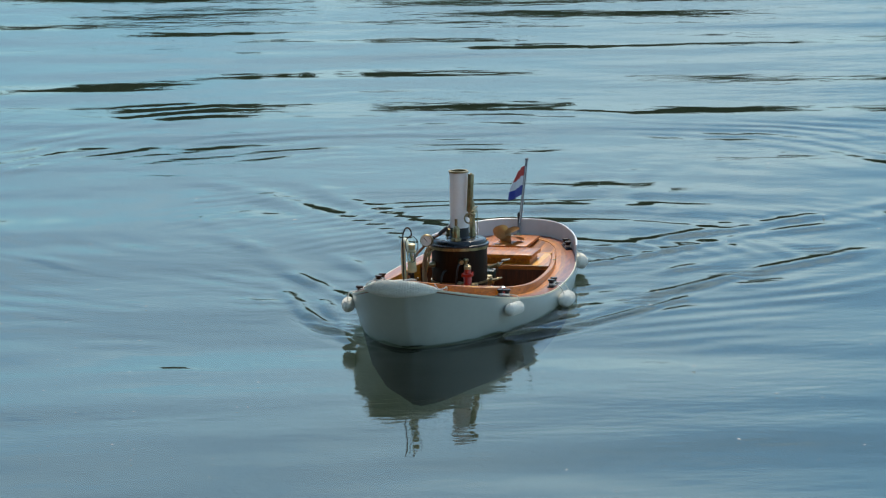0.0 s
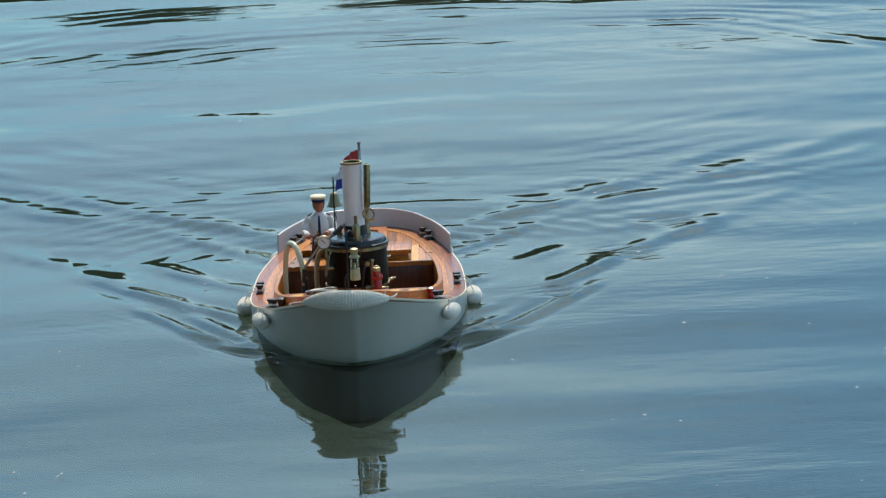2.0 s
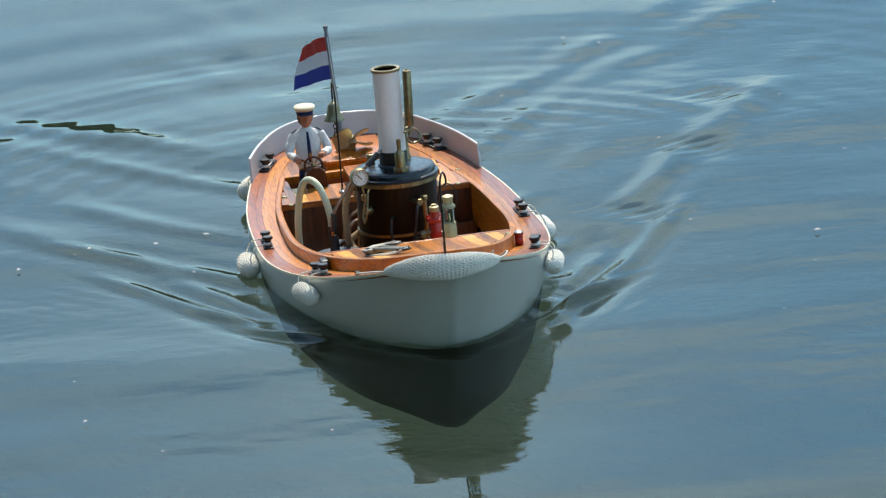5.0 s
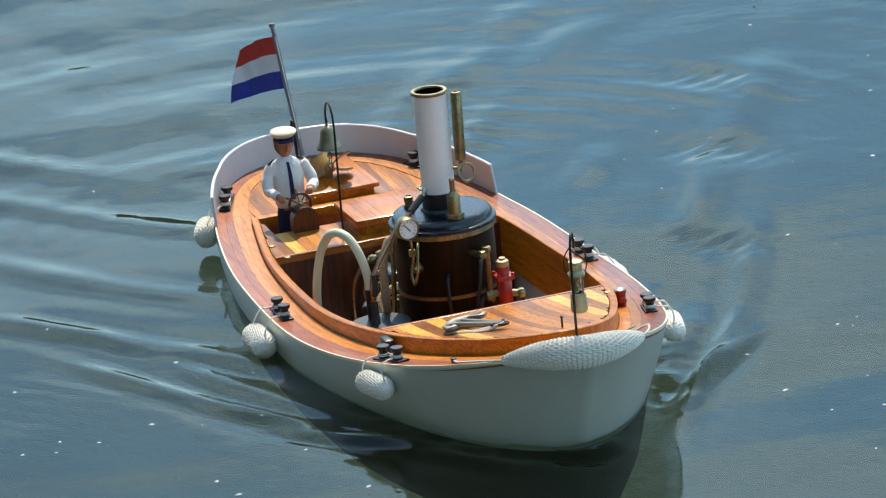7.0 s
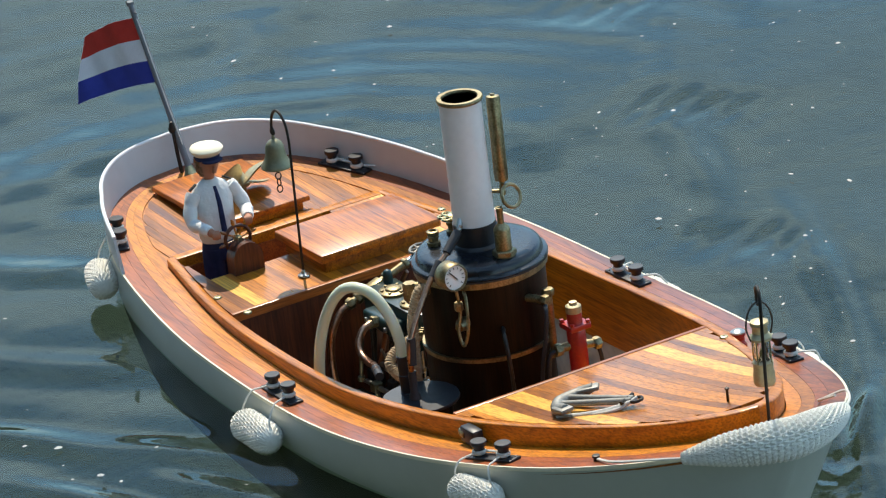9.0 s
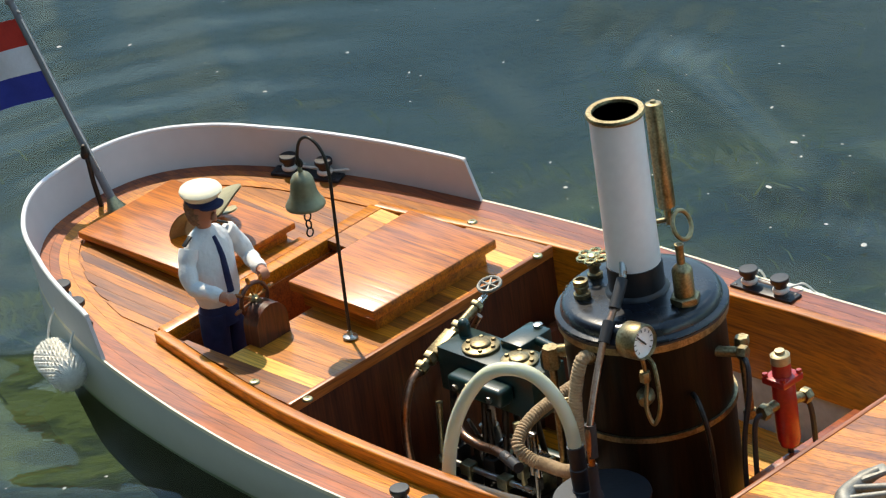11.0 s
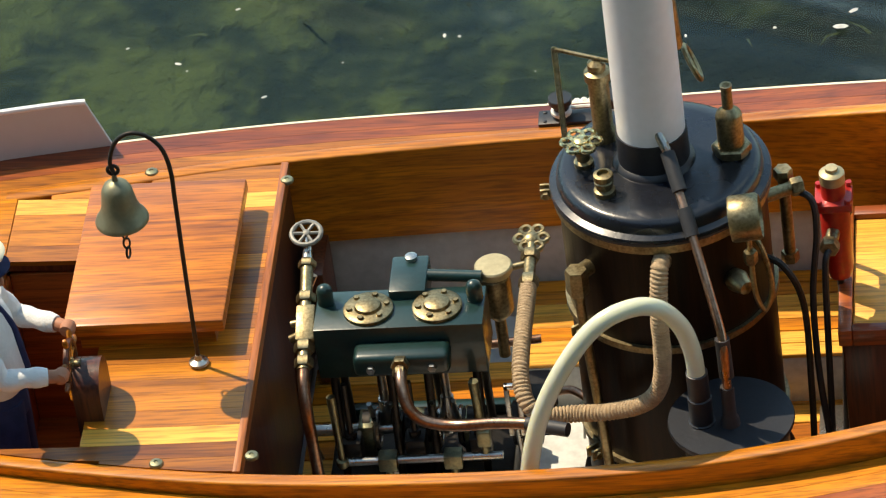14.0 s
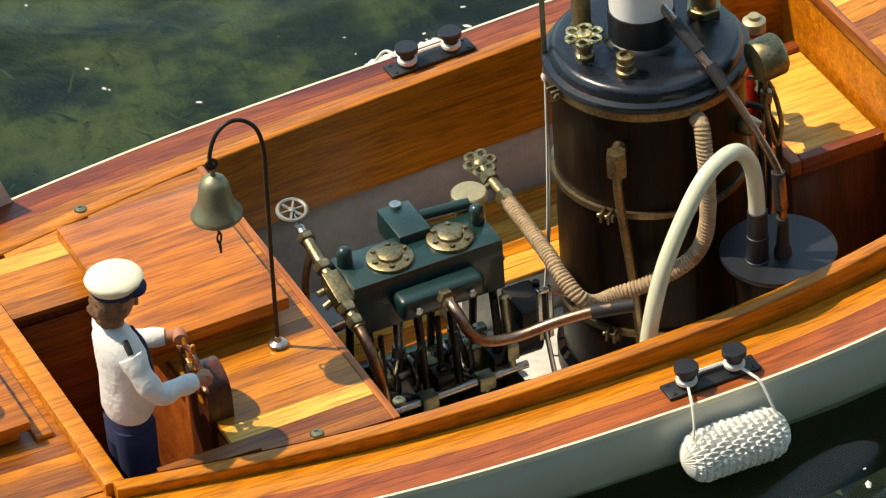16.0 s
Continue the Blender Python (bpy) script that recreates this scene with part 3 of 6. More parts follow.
def sub_deck(x0, x1, holes):
    bm = B()
    n = 18
    for i in range(n):
        xa, xb = x0 + (x1 - x0) * i / n, x0 + (x1 - x0) * (i + 1) / n
        for ya, yb in holes((xa + xb) / 2):
            la, lb = lim_in(xa), lim_in(xb)
            q = [(xa, max(ya, -la)), (xb, max(ya, -lb)), (xb, min(yb, lb)), (xa, min(yb, la))]
            top = [bm.verts.new((x, y, z_trunk(x) - 0.0015)) for x, y in q]
            low = [bm.verts.new((x, y, z_trunk(x) - 0.005)) for x, y in q]
            bm.faces.new(top), bm.faces.new(low)
            for k in range(4):
                bm.faces.new((top[k], top[(k + 1) % 4], low[(k + 1) % 4], low[k]))
    return bm


WELL = (-0.262, -0.205, -0.100, 0.048)
cabin_deck = part("cockpit_deck", sub_deck(-0.2635, -0.124, lambda x: [(-0.2, WELL[2]), (WELL[3], 0.2)] if WELL[0] < x < WELL[1] else [(-0.2, 0.2)]), DARK_WOOD, launch, "planked deck round the steering well")
fore_deck = part("fore_hatch", sub_deck(0.226, 0.47, lambda x: [(-0.2, 0.2)]), DARK_WOOD, launch, "striped mahogany and ash fore hatch")
ys = [-0.1225, -0.111, -0.100, -0.087, -0.074, -0.062, -0.05, -0.0375, -0.025, -0.0125, 0, 0.012, 0.024, 0.036, 0.048, 0.061, 0.074, 0.087, 0.1, 0.111, 0.1225]
for y0, y1 in zip(ys, ys[1:]):
    mat = MAPLE if 0.087 < abs((y0 + y1) / 2) < 0.1 else MAHOGANY
    zf = lambda x: z_trunk(x) + 0.0012
    if WELL[2] <= y0 + 1e-6 and y1 <= WELL[3] + 1e-6:
        plank(WELL[1], -0.1245, y0, y1, zf, lim_in, mat, cabin_deck)
    else:
        plank(-0.2632, -0.1245, y0, y1, zf, lim_in, mat, cabin_deck)
ys = [0, 0.0095, 0.0185, 0.0275, 0.037, 0.046, 0.055, 0.0705, 0.0775, 0.0855, 0.1015, 0.108, 0.1165]
for s in (-1, 1):
    for y0, y1 in zip(ys, ys[1:]):
        c = (y0 + y1) / 2
        mat = MAPLE if 0.055 < c < 0.0705 or 0.0855 < c < 0.1015 else MAHOGANY
        lo, hi = (y0, y1) if s > 0 else (-y1, -y0)
        plank(0.2262, 0.475, lo, hi, lambda x: z_trunk(x) + 0.0012, lim_in, mat, fore_deck, steps=14)

# Well of the helmsman and the engine space below the decks.
for lo, hi in (((WELL[0] - 0.004, WELL[2] - 0.002, -0.075), (WELL[0], WELL[3], 0.022)), ((WELL[1], WELL[2], -0.075), (WELL[1] + 0.004, WELL[3], 0.022)),
               ((WELL[0], WELL[2] - 0.004, -0.075), (WELL[1], WELL[2], 0.022)), ((WELL[0], WELL[3], -0.075), (WELL[1], WELL[3] + 0.004, 0.022)),
               ((WELL[0] - 0.004, WELL[2] - 0.004, -0.079), (WELL[1] + 0.004, WELL[3] + 0.004, -0.075))):
    part("well_board", box(B(), lo, hi, 0.0004), PLUM, launch, "dark red board of the steering well")
part("bulkhead", box(B(), (-0.128, -0.128, -0.098), (-0.1245, 0.128, z_trunk(-0.124) - 0.002), 0.0005), DARK_WOOD, launch, "dark mahogany bulkhead")
part("bulkhead", box(B(), (0.2265, -0.116, -0.098), (0.230, 0.116, z_trunk(0.226) - 0.002), 0.0005), TEAK, launch, "orange teak bulkhead")
part("hatch_edge", box(B(), (0.2235, -0.1155, z_trunk(0.226) - 0.006), (0.2275, 0.1155, z_trunk(0.226) + 0.002), 0.0006), MAHOGANY_Y, launch)
part("hatch_edge", box(B(), (-0.1265, -0.1235, z_trunk(-0.124) - 0.006), (-0.1225, 0.1235, z_trunk(-0.124) + 0.002), 0.0006), MAHOGANY_Y, launch)
sole = part("cabin_sole", box(B(), (-0.122, -0.105, -0.1045), (0.222, 0.105, -0.0985)), DARK_WOOD, launch, "planked cabin sole")
for i in range(14):
    y = -0.105 + i * 0.015
    part("plank", box(B(), (-0.122, y + 0.0004, -0.098), (0.222, y + 0.0146, -0.0955), 0.0004, seg=1), MAPLE if i % 3 else TEAK, sole)
part("drip_tray", box(B(), (-0.104, -0.080, -0.0955), (0.056, 0.0612, -0.0925), 0.001), TRAY_WHITE, launch, "pale grey engine drip tray")
part("coal_box", box(B(), (0.166, -0.004, -0.095), (0.2225, 0.094, -0.001), 0.0012), DARK_WOOD, launch, "dark wooden locker with a pale lid")
for lo, hi in (((0.1645, -0.006, -0.004), (0.1715, 0.096, 0.0060)), ((0.1716, 0.0885, -0.004), (0.2225, 0.096, 0.0060)), ((0.1716, -0.006, -0.004), (0.2225, 0.0005, 0.0060))):
    part("locker_rim", box(B(), lo, hi, 0.0008), PLUM, launch, "dark red-brown locker rim")
part("locker_lid", box(B(), (0.1718, 0.0008, -0.0008), (0.2225, 0.088, 0.0030), 0.0008), MAPLE, launch, "bright ash locker lid")

# Hatch lids.
part("hatch_base", box(B(), (-0.214, -0.022, z_trunk(-0.16)), (-0.145, 0.083, 0.0405), 0.0006), TEAK, launch)
part("hatch_lid", box(B(), (-0.2205, -0.028, 0.0400), (-0.1387, 0.0885, 0.0478), 0.0016), HATCH_WOOD, launch, "varnished mahogany hatch lid")
part("hatch_base", box(B(), (-0.41, -0.040, z_deck(-0.35) - 0.001), (-0.295, 0.040, 0.0345), 0.0006), TEAK, launch)
part("hatch_lid", box(B(), (-0.415, -0.045, 0.034), (-0.290, 0.045, 0.0392), 0.0012), HATCH_WOOD, launch, "low after hatch lid with a pale strip")

# Bulwark round the stern: a thin wall that leans out a little, with a white capping.
def bulwark_line(end, s):
    out = [(x, y * s) for x, y in rail_line if x < end - 0.014]
    return out + [(end, half_at(rail_line, end) * s)]


line = list(reversed(bulwark_line(-0.282, -1))) + bulwark_line(-0.2205, 1)[1:]
bm = B()
rows = [[], [], [], []]
cap = []
for i, (x, y) in enumerate(line):
    a, b = line[max(i - 1, 0)], line[min(i + 1, len(line) - 1)]
    nx, ny = b[1] - a[1], a[0] - b[0]
    ln = math.hypot(nx, ny)
    nx, ny = nx / ln, ny / ln
    if nx * (x + 0.2) + ny * y < 0:
        nx, ny = -nx, -ny
    lean = 0.0015 + 0.007 * max(0.0, -x - 0.38) / 0.07
    z, h = z_deck(x) - 0.001, 0.0315
    for r, (off, zz) in enumerate(((0.0004, z), (lean, z + h), (lean - 0.0024, z + h), (-0.0024, z))):
        rake = 0.011 if i in (0, len(line) - 1) and r in (1, 2) else 0.0
        rows[r].append(bm.verts.new((x + nx * off - rake, y + ny * off - math.copysign(rake * 0.2, y), zz)))
    rake = 0.011 if i in (0, len(line) - 1) else 0.0
    cap.append((x - rake + nx * (lean - 0.0012), y - math.copysign(rake * 0.2, y) + ny * (lean - 0.0012), z + h))
for k in range(4):
    p, q = rows[k], rows[(k + 1) % 4]
    for i in range(len(p) - 1):
        bm.faces.new((p[i], p[i + 1], q[i + 1], q[i]))
for i in (0, -1):
    bm.faces.new([r[i] for r in rows])
bulwark = part("bulwark", bm, BULWARK_PAINT, launch, "pale grey painted stern bulwark", 60)
bm = B()
tube(bm, cap, 0.0017, 8, 2)
part("bulwark_cap", bm, WHITE_PAINT, launch, "white bulwark capping")


# ---- boiler and chimney ----
def nut(bm, at, axis, r, h):
    return lathe(bm, at, [(r * 0.9, 0), (r, h * 0.15), (r, h * 0.85), (r * 0.9, h)], 6, axis)


BX, BY, BR = 0.084, 0.0, 0.0522
boiler = aboard("steam_boiler", (BX, BY, -0.0955), "wood-lagged vertical boiler with a white chimney", "boiler")
shell = part("boiler_shell", lathe(B(), (BX, BY, 0), [(0.0, -0.0955), (BR + 0.003, -0.0955), (BR + 0.003, -0.082), (BR - 0.001, -0.080), (BR - 0.001, 0.1025), (BR, 0.103), (0, 0.103)], 64), BOILER_WOOD, boiler, "dark lagged boiler shell")
for z in (0.0365, -0.042):
    part("band", lathe(B(), (BX, BY, z), [(BR - 0.001, -0.0018), (BR + 0.0011, -0.0018), (BR + 0.0011, 0.0018), (BR - 0.001, 0.0018)], 56), BRASS, boiler, "aged brass boiler band")
part("band", lathe(B(), (BX, BY, 0.1005), [(BR - 0.001, -0.0028), (BR + 0.0015, -0.0028), (BR + 0.0015, 0.0024), (BR - 0.001, 0.0024)], 56), BRASS, boiler, "aged brass boiler band")
part("boiler_lid", lathe(B(), (BX, BY, 0), [(0, 0.1045), (BR + 0.0022, 0.1045), (BR + 0.0027, 0.1055), (BR + 0.0022, 0.1066), (BR - 0.0010, 0.1078), (BR - 0.0016, 0.1110), (BR - 0.0030, 0.1136), (BR - 0.0055, 0.1148), (BR - 0.012, 0.1153), (0, 0.1156)], 64), LID_BLACK, boiler, "glossy blue-black boiler lid with a rounded lip")
part("lid_gasket", lathe(B(), (BX, BY, 0.1037), [(BR - 0.001, -0.0008), (BR + 0.0024, -0.0008), (BR + 0.0024, 0.0008), (BR - 0.001, 0.0008)], 56), RUBBER, boiler, "thin black gasket under the lid")
for a, z in ((radians(184), 0.1010), (radians(-142), 0.0365), (radians(-142), -0.042)):
    bm = B()
    m = Matrix.Translation((BX, BY, z)) @ Matrix.Rotation(a, 4, "Z")
    for e in (-1, 1):
        box(bm, (BR, e * 0.0022 - 0.0008, -0.0030), (BR + 0.0075, e * 0.0022 + 0.0008, 0.0030), 0.0005, m)
    rod(bm, m @ Vector((BR + 0.0048, -0.0050, 0)), m @ Vector((BR + 0.0048, 0.0050, 0)), 0.0012, seg=8)
    nut(bm, m @ Vector((BR + 0.0048, 0.0030, 0)), m.to_3x3() @ Vector((0, 1, 0)), 0.0022, 0.0020)
    part("band_clamp", bm, BRASS, boiler, "small bolted band clamp")
chimney = part("chimney", lathe(B(), (BX - 0.002, BY, 0), [(0.0168, 0.133), (0.0168, 0.2375), (0.0150, 0.2375), (0.0150, 0.133)], 40), WHITE_PAINT, boiler, "white enamelled chimney tube")
part("chimney_collar", lathe(B(), (BX - 0.002, BY, 0), [(0.0205, 0.115), (0.0200, 0.1165), (0.0178, 0.1180), (0.0176, 0.1345), (0.0150, 0.1345), (0.0150, 0.115)], 40), BLACK, chimney, "black chimney collar")
part("chimney_rim", lathe(B(), (BX - 0.002, BY, 0.2385), [(0.0148, -0.0016), (0.0180, -0.0016), (0.0187, 0), (0.0180, 0.0016), (0.0148, 0.0016), (0.0142, 0), (0.0148, -0.0016)], 40), BRASS, chimney, "polished brass chimney rim")
part("chimney_soot", lathe(B(), (BX - 0.002, BY, 0), [(0.0149, 0.134), (0.0149, 0.2365), (0.0146, 0.2365), (0.0146, 0.134)], 32), IRON, chimney, "sooted inner flue")


def hand_wheel(bm, at, r, axis=(0, 0, 1), lobes=6, tube_r=0.0011):
    """A valve wheel of rings round a hub."""
    turn = Matrix.Translation(at) @ Vector(axis).to_track_quat("Z", "Y").to_matrix().to_4x4()
    for i in range(lobes):
        a = 2 * math.pi * i / lobes
        c = turn @ Vector((math.cos(a) * r * 0.66, math.sin(a) * r * 0.66, 0))
        pts = [turn @ Vector((math.cos(a) * r * 0.66 + math.cos(b) * r * 0.30, math.sin(a) * r * 0.66 + math.sin(b) * r * 0.30, 0)) for b in [2 * math.pi * k / 10 for k in range(10)]]
        tube(bm, pts, tube_r, 6, 1, True, smooth=False)
    lathe(bm, turn @ Vector((0, 0, -0.0015)), [(r * 0.36, 0), (r * 0.36, 0.003), (r * 0.2, 0.0038), (0, 0.0038)], 12, axis)
    return bm


def spoked_wheel(bm, at, r, axis, spokes=5, rim=0.0012):
    turn = Matrix.Translation(at) @ Vector(axis).to_track_quat("Z", "Y").to_matrix().to_4x4()
    tube(bm, [turn @ Vector((r * math.cos(2 * math.pi * k / 24), r * math.sin(2 * math.pi * k / 24), 0)) for k in range(24)], rim, 8, 1, True, smooth=False)
    for k in range(spokes):
        a = 2 * math.pi * k / spokes
        rod(bm, turn @ Vector((0, 0, 0)), turn @ Vector((r * math.cos(a), r * math.sin(a), 0)), rim * 0.7, seg=6)
    lathe(bm, turn @ Vector((0, 0, -0.001)), [(r * 0.25, 0), (r * 0.25, 0.002), (0, 0.003)], 10, axis)
    return bm


# Fittings on the lid.
valve = part("safety_valve", lathe(B(), (0.1200, 0.003, 0.1145), [(0.0085, 0), (0.0085, 0.005), (0.0066, 0.0060), (0.0066, 0.023), (0.0058, 0.025), (0.0027, 0.028), (0.0027, 0.0385), (0.0030, 0.0412), (0.0020, 0.0412), (0, 0.0380)], 20), BRASS, boiler, "aged brass safety valve")
nut(bm := B(), (0.1200, 0.003, 0.1155), (0, 0, 1), 0.0098, 0.005)
part("valve_nut", bm, BRASS, valve)
part("filler_plug", lathe(B(), (0.059, -0.0260, 0.1145), [(0.0054, 0), (0.0054, 0.0035), (0.0040, 0.0042), (0.0040, 0.0065), (0.0048, 0.0070), (0.0048, 0.0085), (0.0042, 0.0090), (0.0048, 0.0095), (0.0048, 0.0125), (0.0030, 0.0130), (0.0030, 0.0110), (0, 0.0110)], 16), BRASS, boiler, "brass filler plug")
bm = B()
lathe(bm, (0.0475, -0.002, 0.1145), [(0.0050, 0), (0.0050, 0.003), (0.0034, 0.004), (0.0034, 0.0075), (0.0044, 0.0080), (0.0044, 0.0100), (0.0018, 0.0105), (0.0018, 0.0145)], 14)
steam_valve = part("steam_valve", bm, BRASS, boiler, "brass steam valve with a ringed wheel")
bm = B()
hand_wheel(bm, (0.0475, -0.002, 0.1292), 0.0105)
part("valve_wheel", bm, BRIGHT_BRASS, steam_valve, "brass wheel of six rings")
siren = part("whistle_valve", lathe(B(), (0.0566, 0.0190, 0.108), [(0.0065, 0), (0.0065, 0.012), (0.0052, 0.014), (0.0052, 0.043), (0.0066, 0.0435), (0.0066, 0.048), (0.0045, 0.049), (0.0045, 0.053), (0.002, 0.055), (0, 0.055)], 18), BRASS, boiler, "brass whistle valve")
bm = B()
rod(bm, (0.0364, 0.0238, 0.1668), (0.0640, 0.0170, 0.163), 0.0011)
part("whistle_lever", bm, BRASS, siren)
bm = B()
z = 0.1665
while z > 0.098:
    tube(bm, [(0.0364 + 0.0012 * math.cos(a), 0.0238, z + 0.0018 * math.sin(a)) for a in [2 * math.pi * k / 8 for k in range(8)]], 0.0005, 5, 1, True, smooth=False)
    z -= 0.0022
lathe(bm, (0.0364, 0.0238, 0.093), [(0, 0), (0.0016, 0.001), (0.0019, 0.0025), (0.0012, 0.005), (0, 0.005)], 10)
part("pull_chain", bm, BRONZE, siren, "fine pull chain")
whistle = part("steam_whistle", lathe(B(), (0.0940, 0.0225, 0.166), [(0.0022, -0.012), (0.0022, -0.001), (0.0052, 0), (0.0056, 0.0015), (0.0056, 0.068), (0.0050, 0.0695), (0.0020, 0.070), (0.0016, 0.0715), (0, 0.0715)], 20, (-0.0042, 0.003, 0.07)), BRASS, boiler, "tall brass steam whistle")
bm = B()
ring_m = Matrix.Translation((0.1030, 0.0245, 0.1545)) @ Vector((0.90, 0.20, 0.35)).to_track_quat("Z", "Y").to_matrix().to_4x4()
tube(bm, [ring_m @ Vector((0.0092 * math.cos(2 * math.pi * k / 20), 0.0092 * math.sin(2 * math.pi * k / 20), 0)) for k in range(20)], 0.0015, 8, 1, True, smooth=False)
rod(bm, (0.0945, 0.0222, 0.157), (0.0880, 0.0140, 0.157), 0.0016)
part("whistle_pipe", bm, BRASS, whistle)

# Pressure gauge looking forward and outboard.
gdir = Vector((0.99, 0.04, 0.08)).normalized()
gc = Vector((0.1285, -0.0510, 0.1160))
gauge = part("pressure_gauge", lathe(B(), gc - gdir * 0.008, [(0.0, 0), (0.0108, 0), (0.0115, 0.001), (0.0115, 0.0135), (0.0104, 0.015), (0.0098, 0.0138), (0.0098, 0.012)], 32, gdir), BRASS, boiler, "brass pressure gauge with a white dial")
dial = part("dial", lathe(B(), gc + gdir * 0.0040, [(0, 0), (0.0099, 0), (0.0099, 0.0006), (0, 0.0006)], 32, gdir), PINK, gauge, "white gauge dial")
bm = B()
gq = Matrix.Translation(gc + gdir * 0.0052) @ gdir.to_track_quat("Z", "Y").to_matrix().to_4x4()
for k in range(11):
    a = radians(-45 + 27 * k)
    box(bm, (0.0066, -0.0003, -0.0001), (0.0084, 0.0003, 0.0001), m=gq @ Matrix.Rotation(a, 4, "Z"))
box(bm, (-0.003, -0.0005, 0), (0.0072, 0.0005, 0.0003), m=gq @ Matrix.Rotation(radians(130), 4, "Z"))
part("needle", bm, BLACK, gauge, "black needle and scale marks")
bm = B()
tube(bm, [gc + Vector((0, 0.002, -0.010)), gc + Vector((0.0, 0.004, -0.030)), gc + Vector((0.001, 0.0, -0.047)), gc + Vector((0.005, 0.001, -0.058)), gc + Vector((0.009, 0.004, -0.045)), gc + Vector((0.004, 0.008, -0.022)), gc + Vector((-0.006, 0.012, -0.018))], 0.0014, 8)
nut(bm, gc + Vector((0, 0.003, -0.030)), (0, 0, 1), 0.0036, 0.007)
part("gauge_siphon", bm, BRASS, gauge)

# Pipes round the boiler.
bm = B()
tube(bm, [(0.0893, -0.0170, 0.1374), (0.0937, -0.0290, 0.1260), (0.1000, -0.0485, 0.1135), (0.1050, -0.0620, 0.1010), (0.1100, -0.0750, 0.0860), (0.1140, -0.0850, 0.0720), (0.1148, -0.0892, 0.0600), (0.1145, -0.0890, 0.024)], 0.0023, 10)
part("exhaust_pipe", bm, COPPER, boiler, "copper exhaust pipe up to the chimney")
for a, b in (((0.0908, -0.0205, 0.1340), (0.0965, -0.0360, 0.1220)), ((0.0985, -0.0440, 0.1175), (0.1020, -0.0540, 0.1080)), ((0.1142, -0.0860, 0.0700), (0.1148, -0.0880, 0.0480))):
    bm = B()
    rod(bm, a, b, 0.0037, seg=12)
    part("rubber_sleeve", bm, RUBBER, boiler, "black rubber pipe sleeve")
bm = B()
rod(bm, (0.0862, -0.0140, 0.1420), (0.0905, -0.0195, 0.1345), 0.0024)
part("pipe_end", bm, STEEL, boiler)


def lagged(name, pts, r, parent, label):
    """A pipe bound with cord: the turns are geometry."""
    path = curve_points(pts, 10)
    length = sum((b - a).length for a, b in zip(path, path[1:]))
    n = max(int(length / 0.0003), 20)
    step, out, acc = length / n, [path[0]], 0.0
    for a, b in zip(path, path[1:]):
        d = (b - a).length
        while acc + d >= step * len(out):
            out.append(a.lerp(b, (step * len(out) - acc) / d))
        acc += d
    bm = B()
    rings, up, phase = [], None, 0.0
    for i, p in enumerate(out):
        d = (out[min(i + 1, len(out) - 1)] - out[max(i - 1, 0)]).normalized()
        up = d.orthogonal().normalized() if up is None else (up - d * up.dot(d)).normalized()
        side = d.cross(up)
        s_ = i * step
        phase += step / (0.0021 + 0.0005 * noise.noise((s_ * 160, 3, 1)))
        ring = []
        for k in range(14):
            a = 2 * math.pi * k / 14
            w = abs(math.sin(math.pi * phase + a / 2 + 0.5 * noise.noise((s_ * 300, a, 7))))
            rr = r * (0.80 + 0.28 * w ** 0.5 + 0.05 * noise.noise((s_ * 120, 1, 2)))
            ring.append(bm.verts.new(p + (up * math.cos(a) + side * math.sin(a)) * rr))
        rings.append(ring)
    for a, b in zip(rings, rings[1:]):
        for k in range(14):
            bm.faces.new((a[k], a[(k + 1) % 14], b[(k + 1) % 14], b[k]))
    bm.faces.new(rings[0]), bm.faces.new(rings[-1])
    return part(name, bm, ROPE_LAG, parent, label, 70)


lagged("lagged_steam_pipe", [(0.0860, -0.0510, 0.0930), (0.0848, -0.0590, 0.0920), (0.0830, -0.0660, 0.0700), (0.0826, -0.0672, 0.0450), (0.0795, -0.0662, 0.0255), (0.0705, -0.0626, 0.0118), (0.0520, -0.0560, 0.0018), (0.0349, -0.0510, -0.0028), (0.0215, -0.0535, -0.0010), (0.0125, -0.0550, 0.0065), (0.0085, -0.0450, 0.0135), (0.0080, -0.0290, 0.0185), (0.0085, -0.0050, 0.0207), (0.0090, 0.0220, 0.0222)], 0.0042, boiler, "steam pipe bound with tan cord")
bm = B()
lathe(bm, (0.0860, -0.0500, 0.0925), [(0.0045, 0), (0.0045, 0.004), (0.003, 0.006)], 12, (0, -1, 0))
part("pipe_union", bm, BRASS, boiler)
bm = B()
rod(bm, (0.0500, -0.0350, 0.0790), (0.0430, -0.0430, 0.0790), 0.0042)
nut(bm, (0.0425, -0.0440, 0.0680), (0, 0, 1), 0.0058, 0.015)
tube(bm, [(0.0425, -0.0440, 0.068), (0.0430, -0.0445, 0.050), (0.0470, -0.0500, -0.010), (0.0480, -0.0520, -0.055), (0.0420, -0.0560, -0.070), (0.0240, -0.0560, -0.066), (0.0100, -0.0520, -0.060)], 0.0025, 10)
part("check_valve", bm, BRASS, boiler, "aged brass check valve and feed pipe")
bm = B()
rod(bm, (0.131, 0.010, 0.080), (0.147, 0.018, 0.080), 0.0034)
nut(bm, (0.146, 0.0175, 0.080), (1, 0.3, 0), 0.0048, 0.006)
rod(bm, (0.142, 0.0255, 0.030), (0.142, 0.0255, 0.082), 0.0030)
nut(bm, (0.142, 0.0255, 0.080), (0, 0, 1), 0.0050, 0.006)
nut(bm, (0.142, 0.0255, 0.028), (0, 0, 1), 0.0046, 0.006)
part("water_gauge", bm, BRASS, boiler, "brass water gauge fittings")
